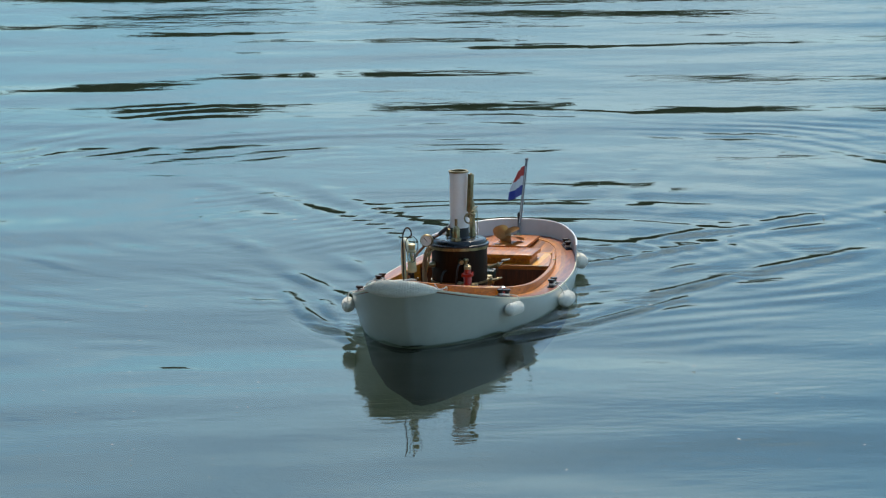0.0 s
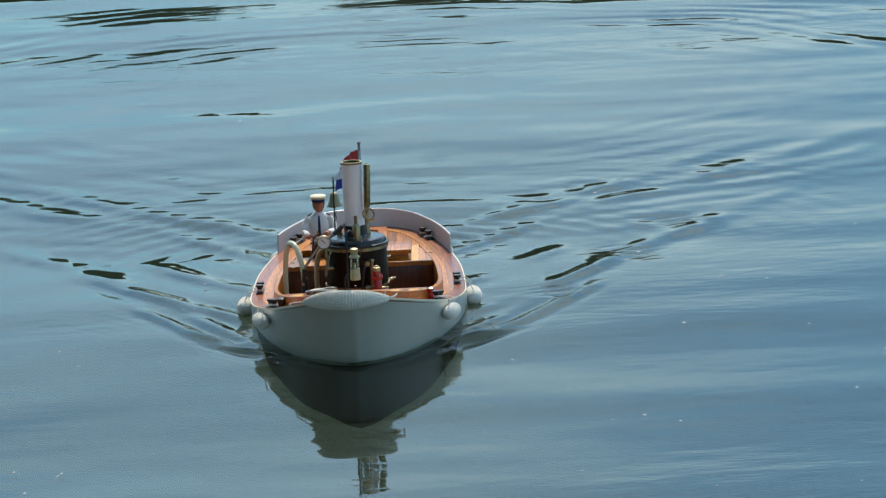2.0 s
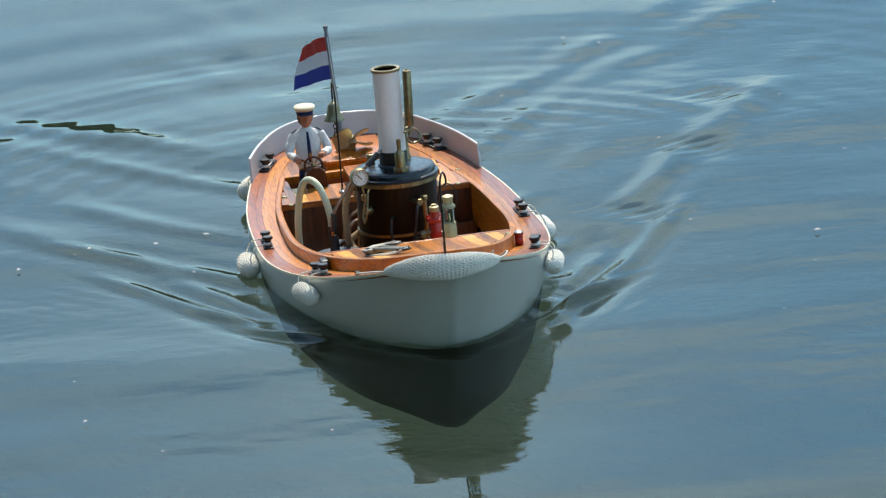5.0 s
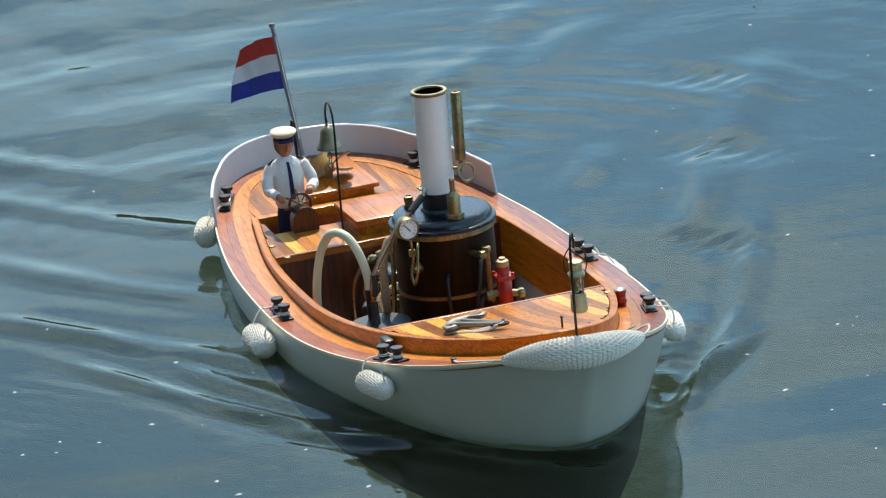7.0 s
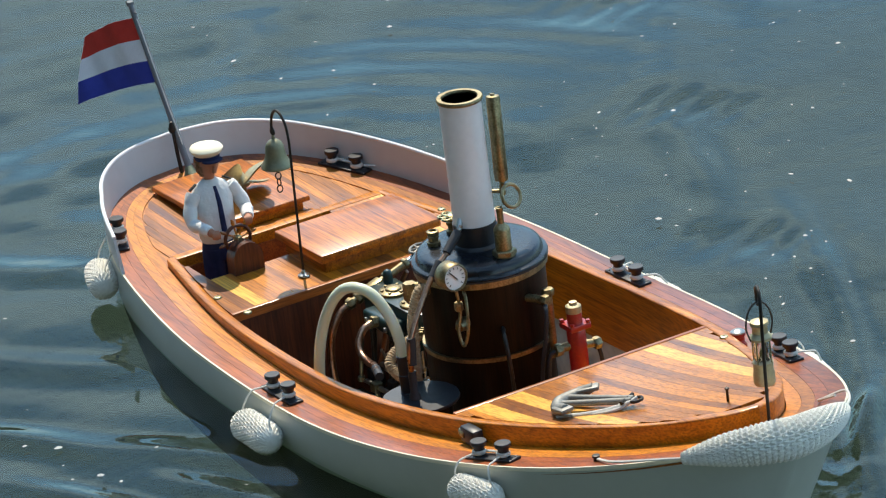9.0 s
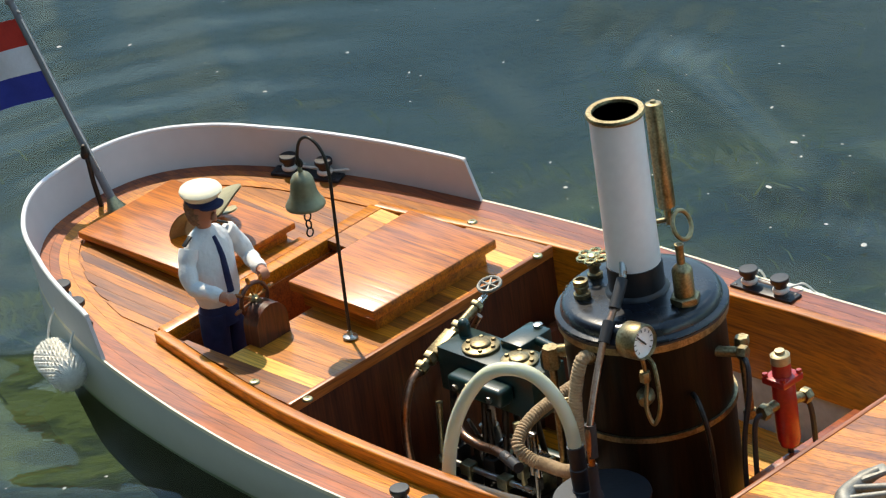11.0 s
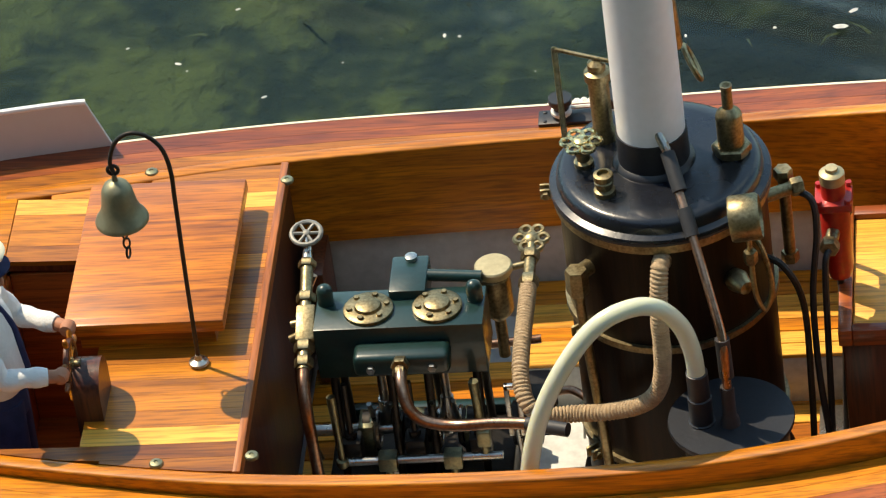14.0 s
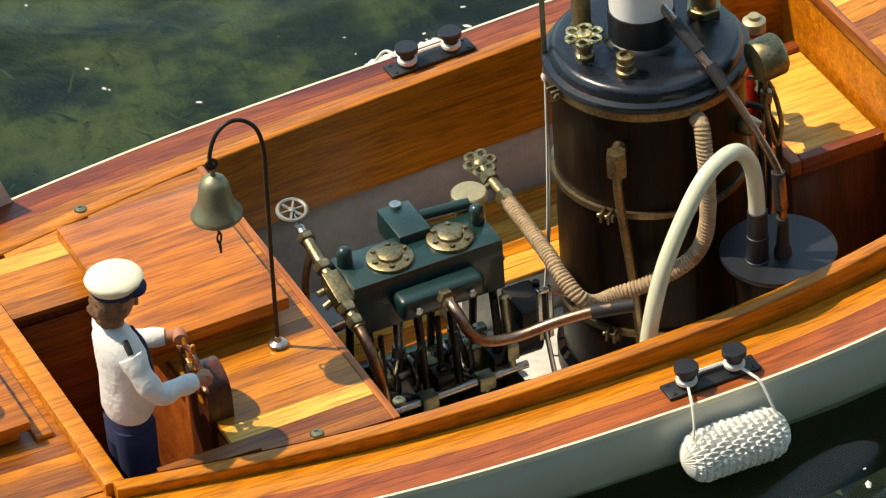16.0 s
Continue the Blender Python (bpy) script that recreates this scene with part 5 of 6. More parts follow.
for s in (-1, 1):
    for (x, y), (fx, fz) in ((MID, (0.031, -0.004)), (FORE, (0.318, 0.027)), (AFT, (-0.332, 0.006))):
        m = bollard_pair(x, y * s)
        a = radians(tangent_at(fx, 1))
        fore = x > 0.2
        c = Vector((fx, (half_at(rail_line, fx) + (0.0075 if fore else 0.0125)) * s, fz))
        d = Vector((math.cos(a), math.sin(a) * s, 0.0)) * (0.026 if fore else 0.030 if x > -0.2 else 0.024)
        f = knitted("rope_fender", [c - d, c - d * 0.5, c, c + d * 0.5, c + d], lambda u, r=0.0112 if fore else 0.0130: sausage(u, r), "white crocheted cotton fender hanging on cords", "fenders along the hull")
        for e in (-1, 1):
            bm = B()
            p0 = m @ Vector((0.0135 * e, 0, 0.0050))
            end = c + d * (0.80 * e) + Vector((0, 0, 0.0085))
            edge = Vector((p0.x + (end.x - p0.x) * 0.55, (half_at(rail_line, p0.x) + 0.0035) * s, z_deck(p0.x) + 0.0042))
            tube(bm, [p0, p0.lerp(edge, 0.6) + Vector((0, 0, 0.0006)), edge, edge.lerp(end, 0.5) + Vector((0, 0.002 * s, 0)), end], 0.0008, 6)
            lathe(bm, m @ Vector((0.0135 * e, 0, 0.0035)), [(0.0046, 0), (0.0056, 0.001), (0.0056, 0.0026), (0.0046, 0.0036)], 14)
            part("fender_cord", bm, CORD, f, "thin white cord")
        bm = B()
        tube(bm, [m @ Vector((-0.0135, 0.003, 0.0050)), m @ Vector((0, 0.0038, 0.0046)), m @ Vector((0.0135, 0.003, 0.0050))], 0.0011, 6)
        part("fender_cord", bm, CORD, f)

zb = z_deck(0.52) + 0.001
bow = knitted("bow_fender", [(0.494, -0.077, 0.0885), (0.514, -0.052, 0.0935), (0.529, -0.030, 0.0960), (0.5365, -0.008, 0.0965), (0.535, 0.014, 0.0965), (0.525, 0.036, 0.0945), (0.511, 0.056, 0.0915)],
              lambda u: 0.0024 + 0.0126 * math.sin(math.pi * min(1, 0.02 + u * 0.96)) ** 0.75, "thick white crocheted bow fender lashed to the stem")
for s, p in ((-1, [(0.498, -0.073, 0.0890), (0.478, -0.086, z_deck(0.476) + 0.004), (0.440, -0.102, z_deck(0.44) + 0.004), (0.410, -0.100, z_deck(0.41) + 0.003)]),
             (1, [(0.511, 0.056, 0.0915), (0.502, 0.066, zb - 0.002), (0.490, 0.070, z_deck(0.49) + 0.009), (0.470, 0.062, z_deck(0.47) + 0.003), (0.484, 0.052, z_deck(0.48) + 0.008), (0.505, 0.052, zb + 0.006)])):
    bm = B()
    tube(bm, p, 0.0011, 6)
    part("lashing", bm, CORD, bow, "thin white lashing cord")
bm = B()
lathe(bm, (0.410, -0.100, z_deck(0.41) + 0.001), [(0.0022, 0), (0.0022, 0.0030), (0.0030, 0.0035), (0.0030, 0.005), (0, 0.0055)], 12)
part("lashing_stud", bm, IRON, launch)

# ---- steering stand and the doll at the wheel ----
stand = aboard("steering_wheel", (-0.199, -0.067, z_trunk(-0.2)), "small wooden ship's wheel on a mahogany pedestal", "steering wheel")
bm = B()
outline = [(-0.0140, -0.085), (0.0140, -0.085)] + [(0.0140 * math.cos(a), 0.012 + 0.0140 * math.sin(a)) for a in [math.pi * k / 10 for k in range(11)]]
f0 = [bm.verts.new((-0.2085, -0.067 + y, 0.030 + z)) for y, z in outline]
f1 = [bm.verts.new((-0.1950, -0.067 + y, 0.030 + z)) for y, z in outline]
bm.faces.new(f0), bm.faces.new(f1)
for k in range(len(f0)):
    bm.faces.new((f0[k], f0[(k + 1) % len(f0)], f1[(k + 1) % len(f0)], f1[k]))
part("pedestal", bm, DARK_WOOD, stand, "dark mahogany round-topped pedestal")
wc = Vector((-0.2095, -0.0675, 0.0560))
bm = B()
tube(bm, [wc + Vector((0, 0.0118 * math.cos(2 * math.pi * k / 24), 0.0118 * math.sin(2 * math.pi * k / 24))) for k in range(24)], 0.0016, 8, 1, True, smooth=False)
rim = part("wheel_rim", bm, DARK_WOOD, stand)
for k in range(8):
    a = 2 * math.pi * k / 8 + 0.2
    v = Vector((0, math.cos(a), math.sin(a)))
    part("spoke", lathe(B(), wc, [(0.0008, 0.003), (0.0010, 0.011), (0.0013, 0.013), (0.0016, 0.0155), (0.0010, 0.0180), (0, 0.0185)], 8, v), MAHOGANY, stand)
part("hub", lathe(B(), wc - Vector((0.003, 0, 0)), [(0, 0), (0.0036, 0.0005), (0.0036, 0.004), (0.002, 0.005), (0.002, 0.008)], 14, (1, 0, 0)), BRASS, stand, "brass wheel hub")


def build_doll():
    """One mesh: cap, head, shirt, arms, trousers."""
    bm = B()

    def ellipsoids(chain, mi, seg=16):
        """A skin through oval rings (centre, half x, half y)."""
        rings = []
        for (x, y, z), rx, ry in chain:
            rings.append([bm.verts.new((x + rx * math.cos(2 * math.pi * k / seg), y + ry * math.sin(2 * math.pi * k / seg), z)) for k in range(seg)])
        for a, b in zip(rings, rings[1:]):
            for k in range(seg):
                bm.faces.new((a[k], a[(k + 1) % seg], b[(k + 1) % seg], b[k])).material_index = mi
        bm.faces.new(rings[0]).material_index = mi
        bm.faces.new(rings[-1]).material_index = mi

    X, Y = -0.2460, -0.0680
    for e in (-1, 1):
        ellipsoids([((X + 0.002, Y + 0.0075 * e, -0.074), 0.0085, 0.0070), ((X + 0.001, Y + 0.0075 * e, -0.02), 0.0085, 0.0078), ((X, Y + 0.0070 * e, 0.022), 0.0105, 0.0090), ((X, Y + 0.006 * e, 0.040), 0.0112, 0.0092)], 1)
    ellipsoids([((X, Y, 0.030), 0.0118, 0.0150), ((X, Y, 0.042), 0.0115, 0.0150), ((X, Y, 0.0475), 0.0108, 0.0140)], 1)
    ellipsoids([((X, Y, 0.0455), 0.0112, 0.0145), ((X + 0.0005, Y, 0.0500), 0.0132, 0.0165), ((X + 0.0010, Y, 0.0580), 0.0135, 0.0165), ((X + 0.0005, Y, 0.0700), 0.0125, 0.0168), ((X - 0.0005, Y, 0.0820), 0.0122, 0.0182),
                ((X - 0.0020, Y, 0.0900), 0.0108, 0.0180), ((X - 0.0025, Y, 0.0955), 0.0085, 0.0135), ((X - 0.0025, Y, 0.0985), 0.0062, 0.0075), ((X - 0.0022, Y, 0.1005), 0.0052, 0.0056)], 0, 20)
    ellipsoids([((X - 0.002, Y, 0.098), 0.0048, 0.0048), ((X - 0.0015, Y, 0.1040), 0.0050, 0.0050), ((X - 0.0005, Y, 0.1065), 0.0076, 0.0068), ((X, Y, 0.1110), 0.0094, 0.0080), ((X, Y, 0.1160), 0.0100, 0.0084), ((X, Y, 0.1200), 0.0096, 0.0082)], 2, 18)
    # Curly hair: lumps on an oval skin.
    rings = []
    for i in range(15):
        u = i / 14
        cx, rx, ry, z = X - 0.0048 + 0.0016 * u, 0.0052 + 0.0040 * math.sin(1.57 * min(1, u * 1.7)), 0.0068 + 0.0034 * math.sin(1.57 * min(1, u * 1.7)), 0.1025 + 0.018 * u
        ring = []
        for k in range(44):
            a = 2 * math.pi * k / 44
            q = 1 + 0.20 * noise.noise((math.cos(a) * 3.6, math.sin(a) * 3.6, u * 6.5)) + 0.05 * math.sin(7 * a + 9 * u + 3 * math.sin(5 * u))
            ring.append(bm.verts.new((cx + rx * q * math.cos(a), Y + ry * q * math.sin(a), z)))
        rings.append(ring)
    for a, b in zip(rings, rings[1:]):
        for k in range(44):
            bm.faces.new((a[k], a[(k + 1) % 44], b[(k + 1) % 44], b[k])).material_index = 3
    bm.faces.new(rings[0]).material_index = 3
    bm.faces.new(rings[-1]).material_index = 3
    lathe(bm, (X + 0.0102, Y, 0.1105), [(0.0022, -0.002), (0.0014, 0.003), (0, 0.004)], 8, (0.2, 0, 1), 2)
    # Cap: dark band, white cover, peak.
    ellipsoids([((X, Y, 0.1190), 0.0112, 0.0106), ((X, Y, 0.1232), 0.0116, 0.0110)], 1, 22)
    ellipsoids([((X + 0.009, Y, 0.1186), 0.0075, 0.0092), ((X + 0.0095, Y, 0.1198), 0.0072, 0.0090)], 1, 18)
    ellipsoids([((X, Y, 0.1230), 0.0118, 0.0112), ((X + 0.0005, Y, 0.1256), 0.0140, 0.0134), ((X + 0.0006, Y, 0.1278), 0.0149, 0.0142), ((X + 0.0004, Y, 0.1296), 0.0138, 0.0131), ((X, Y, 0.1307), 0.0095, 0.0090), ((X, Y, 0.1311), 0.003, 0.003)], 4, 24)
    # Arms with rolled cuffs, fists on the wheel.
    for e, fist in ((-1, (-0.2085, Y - 0.0185, 0.0640)), (1, (-0.2085, Y + 0.0125, 0.0690))):
        sh = Vector((X - 0.001, Y + 0.0165 * e, 0.0905))
        el = Vector((X + 0.008, Y + 0.0255 * e, 0.0690))
        fi = Vector(fist)
        wrist = el.lerp(fi, 0.72)
        tube(bm, [sh, sh.lerp(el, 0.5) + Vector((-0.0015, 0.002 * e, 0)), el, el.lerp(wrist, 0.5), wrist], lambda u: 0.0066 - 0.0018 * u + 0.0004 * math.sin(u * 23), 12, 6, mi=0)
        tube(bm, [wrist.lerp(el, 0.05), wrist.lerp(fi, 0.5), fi], lambda u: 0.0036 - 0.0004 * u, 10, 4, mi=2)
        lathe(bm, fi - Vector((0.002, 0, 0)), [(0, -0.0040), (0.0034, -0.003), (0.0042, 0.0), (0.0036, 0.003), (0, 0.0042)], 10, (0.2, 1, 0), 2)
    # Tie and shoulder tabs.
    tube(bm, [(X + 0.0140, Y, 0.0560), (X + 0.0128, Y, 0.0700), (X + 0.0114, Y, 0.0820), (X + 0.0082, Y, 0.0900), (X + 0.0060, Y, 0.0950)], lambda u: 0.0028 - 0.0013 * u, 8, 5, mi=1)
    for e in (-1, 1):
        box(bm, (-0.0017, -0.0042, -0.0012), (0.0017, 0.0042, 0.0002), 0.0005, Matrix.Translation((X - 0.002, Y + 0.0165 * e, 0.0965)) @ Matrix.Rotation(-0.55 * e, 4, "X"), mi=5)
    return bm


doll_base = Vector((-0.246, -0.068, -0.0745))
bm = build_doll()
bm.transform(Matrix.Translation(-doll_base))
doll = new("helmsman_doll", finish(bm, "helmsman_doll", [SHIRT, NAVY, SKIN, HAIR, CAP_WHITE, IRON], 50))
tagged(doll, "helmsman doll in white shirt, navy trousers and white cap", "doll")
ABOARD.append((doll, Matrix.Translation(doll_base)))

# ---- ship's bell ----
bell = aboard("ship_bell", (-0.152, -0.0395, 0.0305), "bronze bell hanging from a bent wire hook", "bell")
part("hook_foot", lathe(B(), (-0.152, -0.0395, 0.0305), [(0.0052, 0), (0.0048, 0.0012), (0.0022, 0.0024), (0.0014, 0.0050), (0, 0.0052)], 18), STEEL, bell, "round metal foot")
bm = B()
tube(bm, [(-0.152, -0.0395, 0.032), (-0.1510, -0.039, 0.080), (-0.1495, -0.0385, 0.130), (-0.1490, -0.0383, 0.150), (-0.1515, -0.0382, 0.1640), (-0.1580, -0.0381, 0.1720), (-0.1660, -0.0381, 0.1740), (-0.1735, -0.0381, 0.1690), (-0.1778, -0.0381, 0.1580), (-0.1770, -0.0381, 0.1500)], 0.00115, 10)
tube(bm, [(-0.1772 + 0.0026 * math.cos(a), -0.0381, 0.1524 + 0.0026 * math.sin(a)) for a in [2 * math.pi * k / 14 for k in range(14)]], 0.0010, 8, 1, True, smooth=False)
part("hook", bm, IRON, bell, "thin dark wire hook")
part("bell_cup", lathe(B(), (-0.1772, -0.0381, 0), [(0.0010, 0.1500), (0.0016, 0.1458), (0.0034, 0.1450), (0.0060, 0.1432), (0.0076, 0.1400), (0.0083, 0.1355), (0.0090, 0.1310), (0.0105, 0.1268), (0.0126, 0.1238), (0.0133, 0.1222), (0.0132, 0.1212), (0.0125, 0.1214), (0.0090, 0.1270), (0.0076, 0.135), (0.0068, 0.140), (0, 0.142)], 36), BELL_METAL, bell, "greenish bronze bell cup")
bm = B()
rod(bm, (-0.1772, -0.0381, 0.142), (-0.1772, -0.0381, 0.1155), 0.0008, seg=8)
for k, z in enumerate((0.1128, 0.1070, 0.1012)):
    tube(bm, [(-0.1772 + 0.0018 * math.cos(a) * (0.8 if k % 2 else 0.3), -0.0381 + 0.0023 * math.cos(a) * (0.4 if k % 2 else 1), z + 0.0031 * math.sin(a)) for a in [2 * math.pi * i / 14 for i in range(14)]], 0.0006, 6, 1, True, smooth=False)
part("clapper_chain", bm, IRON, bell, "short clapper chain")

# ---- ensign on its staff ----
ensign = aboard("stern_flag", (-0.424, 0, z_deck(-0.42)), "red, white and blue flag on a raked grey staff", "flag")
p0, p1 = Vector((-0.4235, 0.0, z_deck(-0.42))), Vector((-0.5036, 0.0015, 0.1735))
bm = B()
rod(bm, p0, p1, 0.0031, 0.0025, seg=12)
part("flagstaff", bm, POLE_GREY, ensign, "grey flagstaff")
bm = B()
lathe(bm, p1 - Vector((0.001, 0, 0.001)), [(0.0030, 0), (0.0036, 0.002), (0.0030, 0.004), (0, 0.0045)], 12)
rod(bm, p0.lerp(p1, 0.965), p0.lerp(p1, 0.965) + Vector((0.006, 0.0, -0.001)), 0.0009, seg=8)
part("staff_truck", bm, POLE_GREY, ensign)
bm = B()
lathe(bm, p0 - Vector((0, 0, 0.001)), [(0.008, 0), (0.007, 0.004), (0.0045, 0.009), (0.0036, 0.012)], 16, p1 - p0)
part("staff_socket", bm, BRONZE, ensign)
bm = B()
tube(bm, [p0 + Vector((-0.014, -0.003, 0.002)), p0 + Vector((-0.018, -0.003, 0.020)), p0 + Vector((-0.020, -0.003, 0.036)), p0 + Vector((-0.024, -0.003, 0.046))], 0.0018, 8)
lathe(bm, p0 + Vector((-0.022, -0.003, 0.038)), [(0.0026, 0), (0.0034, 0.003), (0.0026, 0.006), (0.0016, 0.010), (0, 0.011)], 12)
part("staff_stay", bm, IRON, ensign)
h0, h1 = p0.lerp(p1, 0.925), p0.lerp(p1, 0.555)
fly = Vector((-0.078, -0.044, -0.017))
wave_dir = fly.cross(h1 - h0).normalized()


def flag_point(u, v):
    """u along the fly, v down the hoist."""
    p = h0.lerp(h1, v) + fly * (u * (0.70 + 0.32 * v)) + Vector((0.006, 0, -0.010)) * (u * u)
    return p + wave_dir * (0.0035 * math.sin(u * 6.0 + v * 1.6) * u ** 0.6 + 0.0016 * math.sin(u * 17 + v * 6) * u)


for k, (mt, lab) in enumerate(((FLAG_RED, "red stripe"), (FLAG_WHITE, "white stripe"), (FLAG_BLUE, "blue stripe"))):
    bm = B()
    nu, nv = 22, 5
    for off in (0.0002, -0.0002):
        g = [[bm.verts.new(flag_point(i / nu, (k + j / nv) / 3) + wave_dir * off) for j in range(nv + 1)] for i in range(nu + 1)]
        for i in range(nu):
            for j in range(nv):
                bm.faces.new((g[i][j], g[i + 1][j], g[i + 1][j + 1], g[i][j + 1]))
    part("flag_stripe", bm, mt, ensign, lab, 80)
bm = B()
tube(bm, [h0 + Vector((0.0028, 0, 0)), h0.lerp(h1, 0.5) + Vector((0.003, 0, 0)), h1 + Vector((0.0026, 0, 0)), p0.lerp(p1, 0.2) + Vector((0.004, 0, 0))], 0.0006, 6)
part("halyard", bm, CORD, ensign)

# ---- lantern on its pole ----
LX, LY = 0.484, 0.006
zl = z_deck(0.502)
def slim_lathe(at, profile, seg):
    return lathe(B(), at, [(r * 0.86, z) for r, z in profile], seg)


lantern = aboard("ship_lantern", (0.502, -0.005, zl), "small brass lantern hanging from a black hooked pole", "lantern")
bm = B()
tube(bm, [(0.502, -0.005, zl), (0.5035, -0.005, zl + 0.05), (0.505, -0.005, 0.175), (0.505, -0.0045, 0.188), (0.501, -0.002, 0.1975), (0.494, 0.001, 0.1995), (0.487, 0.004, 0.1955), (0.484, 0.006, 0.188), (0.486, 0.005, 0.183), (0.489, 0.004, 0.1835)], 0.0013, 10)
part("lantern_pole", bm, IRON, lantern, "black bent wire pole")
lamp = part("lantern_base", slim_lathe((LX, LY, 0), [(0, 0.1185), (0.0088, 0.1185), (0.0094, 0.120), (0.0094, 0.1275), (0.0086, 0.1300), (0.0090, 0.1360), (0.0072, 0.1375), (0, 0.1375)], 24), PROP_BRASS, lantern, "brass lantern base")
part("lantern_glass", slim_lathe((LX, LY, 0), [(0.0066, 0.1375), (0.0072, 0.1420), (0.0072, 0.1490), (0.0062, 0.1535), (0.0056, 0.1535), (0.0066, 0.149), (0.0066, 0.142), (0.0060, 0.1375)], 24), GLASS, lantern, "clear lantern glass")
part("lantern_wick", lathe(B(), (LX, LY, 0.1375), [(0.0022, 0), (0.0018, 0.006), (0.0008, 0.009), (0, 0.009)], 10), BRIGHT_BRASS, lantern)
part("lantern_top", slim_lathe((LX, LY, 0), [(0.0062, 0.1535), (0.0098, 0.1540), (0.0098, 0.1560), (0.0066, 0.1590), (0.0068, 0.1640), (0.0082, 0.1655), (0.0078, 0.1680), (0.0030, 0.1695), (0, 0.1700)], 24), PROP_BRASS, lantern, "vented brass lantern top")
for k in range(4):
    a = math.pi / 2 * k + 0.5
    bm = B()
    rod(bm, (LX + 0.0073 * math.cos(a), LY + 0.0073 * math.sin(a), 0.136), (LX + 0.0073 * math.cos(a), LY + 0.0073 * math.sin(a), 0.1545), 0.0006, seg=6)
    part("guard_wire", bm, BRONZE, lantern)
bm = B()
tube(bm, [(LX, LY - 0.0086, 0.1545), (LX, LY - 0.0115, 0.166), (LX, LY - 0.008, 0.178), (LX, LY, 0.1835), (LX, LY + 0.008, 0.178), (LX, LY + 0.0115, 0.166), (LX, LY + 0.0086, 0.1545)], 0.0007, 6)
part("bail", bm, IRON, lantern)

# ---- anchor on the fore hatch ----
za = z_trunk(0.33) + 0.002
anchor = aboard("anchor", (0.33, -0.055, za), "small silvery stocked anchor with cord on the fore hatch", "anchor")
ax = Vector((0.36, -0.031, z_trunk(0.36) + 0.006)) - Vector((0.302, -0.062, z_trunk(0.302) + 0.006))
an = Matrix.Translation((0.302, -0.062, z_trunk(0.302) + 0.006)) @ ax.to_track_quat("X", "Z").to_matrix().to_4x4()
bm = B()
tube(bm, [an @ Vector(p) for p in ((0.016, 0.021, 0.004), (0.004, 0.014, 0.001), (-0.002, 0, 0), (0.004, -0.014, 0.001), (0.016, -0.021, 0.004))], lambda u: 0.0066 - 0.0030 * abs(2 * u - 1), 12)
part("anchor_arm", bm, GALVANISED, anchor)
for e in (-1, 1):
    bm = B()
    t = Matrix.Rotation(e * 0.5, 4, "Z")
    box(bm, (-0.009, -0.0060, -0.0020), (0.009, 0.0060, 0.0020), 0.0019, an @ Matrix.Translation((0.012, 0.0195 * e, 0.0035)) @ t)
    part("fluke", bm, GALVANISED, anchor)
    bm = B()
    rod(bm, an @ Vector((0.002, 0.006 * e, 0.002)), an @ Vector((0.063, 0.002 * e, 0.001)), 0.0026, seg=10)
    part("shank", bm, GALVANISED, anchor)
bm = B()
tube(bm, [an @ Vector((0.066 + 0.005 * math.cos(a), 0.005 * math.sin(a), 0.001)) for a in [2 * math.pi * k / 14 for k in range(14)]], 0.0013, 8, 1, True, smooth=False)
rod(bm, an @ Vector((0.058, -0.009, 0.002)), an @ Vector((0.058, 0.009, 0.002)), 0.0016, seg=8)
part("anchor_ring", bm, IRON, anchor)
bm = B()
tube(bm, [an @ Vector(p) for p in ((0.066, 0.002, 0.002), (0.055, -0.010, -0.002), (0.036, -0.015, -0.0035), (0.016, -0.016, -0.0035), (0.006, -0.020, -0.003), (0.020, -0.0175, -0.003), (0.044, -0.012, -0.002), (0.064, -0.004, 0.001))], 0.0015, 8)
part("anchor_cord", bm, CORD, anchor, "coiled pale cord")

# ---- spare propeller on the after hatch ----
pc = Vector((-0.330, 0.002, 0.0545))
prop = aboard("spare_propeller", (-0.330, 0.002, 0.0392), "dull brass four-bladed propeller lying on the hatch", "propeller")
pm = Matrix.Translation(pc) @ Euler((radians(-12), radians(-42), radians(18))).to_matrix().to_4x4()
part("propeller_hub", lathe(B(), pm @ Vector((0, 0, -0.006)), [(0.0048, 0), (0.0052, 0.006), (0.0036, 0.014), (0, 0.015)], 16, pm.to_3x3() @ Vector((0, 0, 1))), PROP_BRASS, prop)
for k in range(4):
    bm = B()
    bmtx = pm @ Matrix.Rotation(math.pi / 2 * k + 0.35, 4, "Z")
    grid = []
    for i in range(9):
        u = i / 8
        w = 0.0150 * math.sin(math.pi * min(1, 0.12 + u * 0.86)) ** 0.6
        tw = 0.75 - 0.45 * u
        row = []
        for j in range(7):
            v = (j / 6 - 0.5) * 2 * w
            row.append(Vector((0.003 + 0.029 * u, v * math.cos(tw), v * math.sin(tw))))
        grid.append(row)
    for off in (0.0006, -0.0006):
        g = [[bm.verts.new(bmtx @ (p + Vector((0, 0, off)))) for p in r] for r in grid]
        for i in range(8):
            for j in range(6):
                bm.faces.new((g[i][j], g[i + 1][j], g[i + 1][j + 1], g[i][j + 1]))
    part("blade", bm, PROP_BRASS, prop, "", 70)

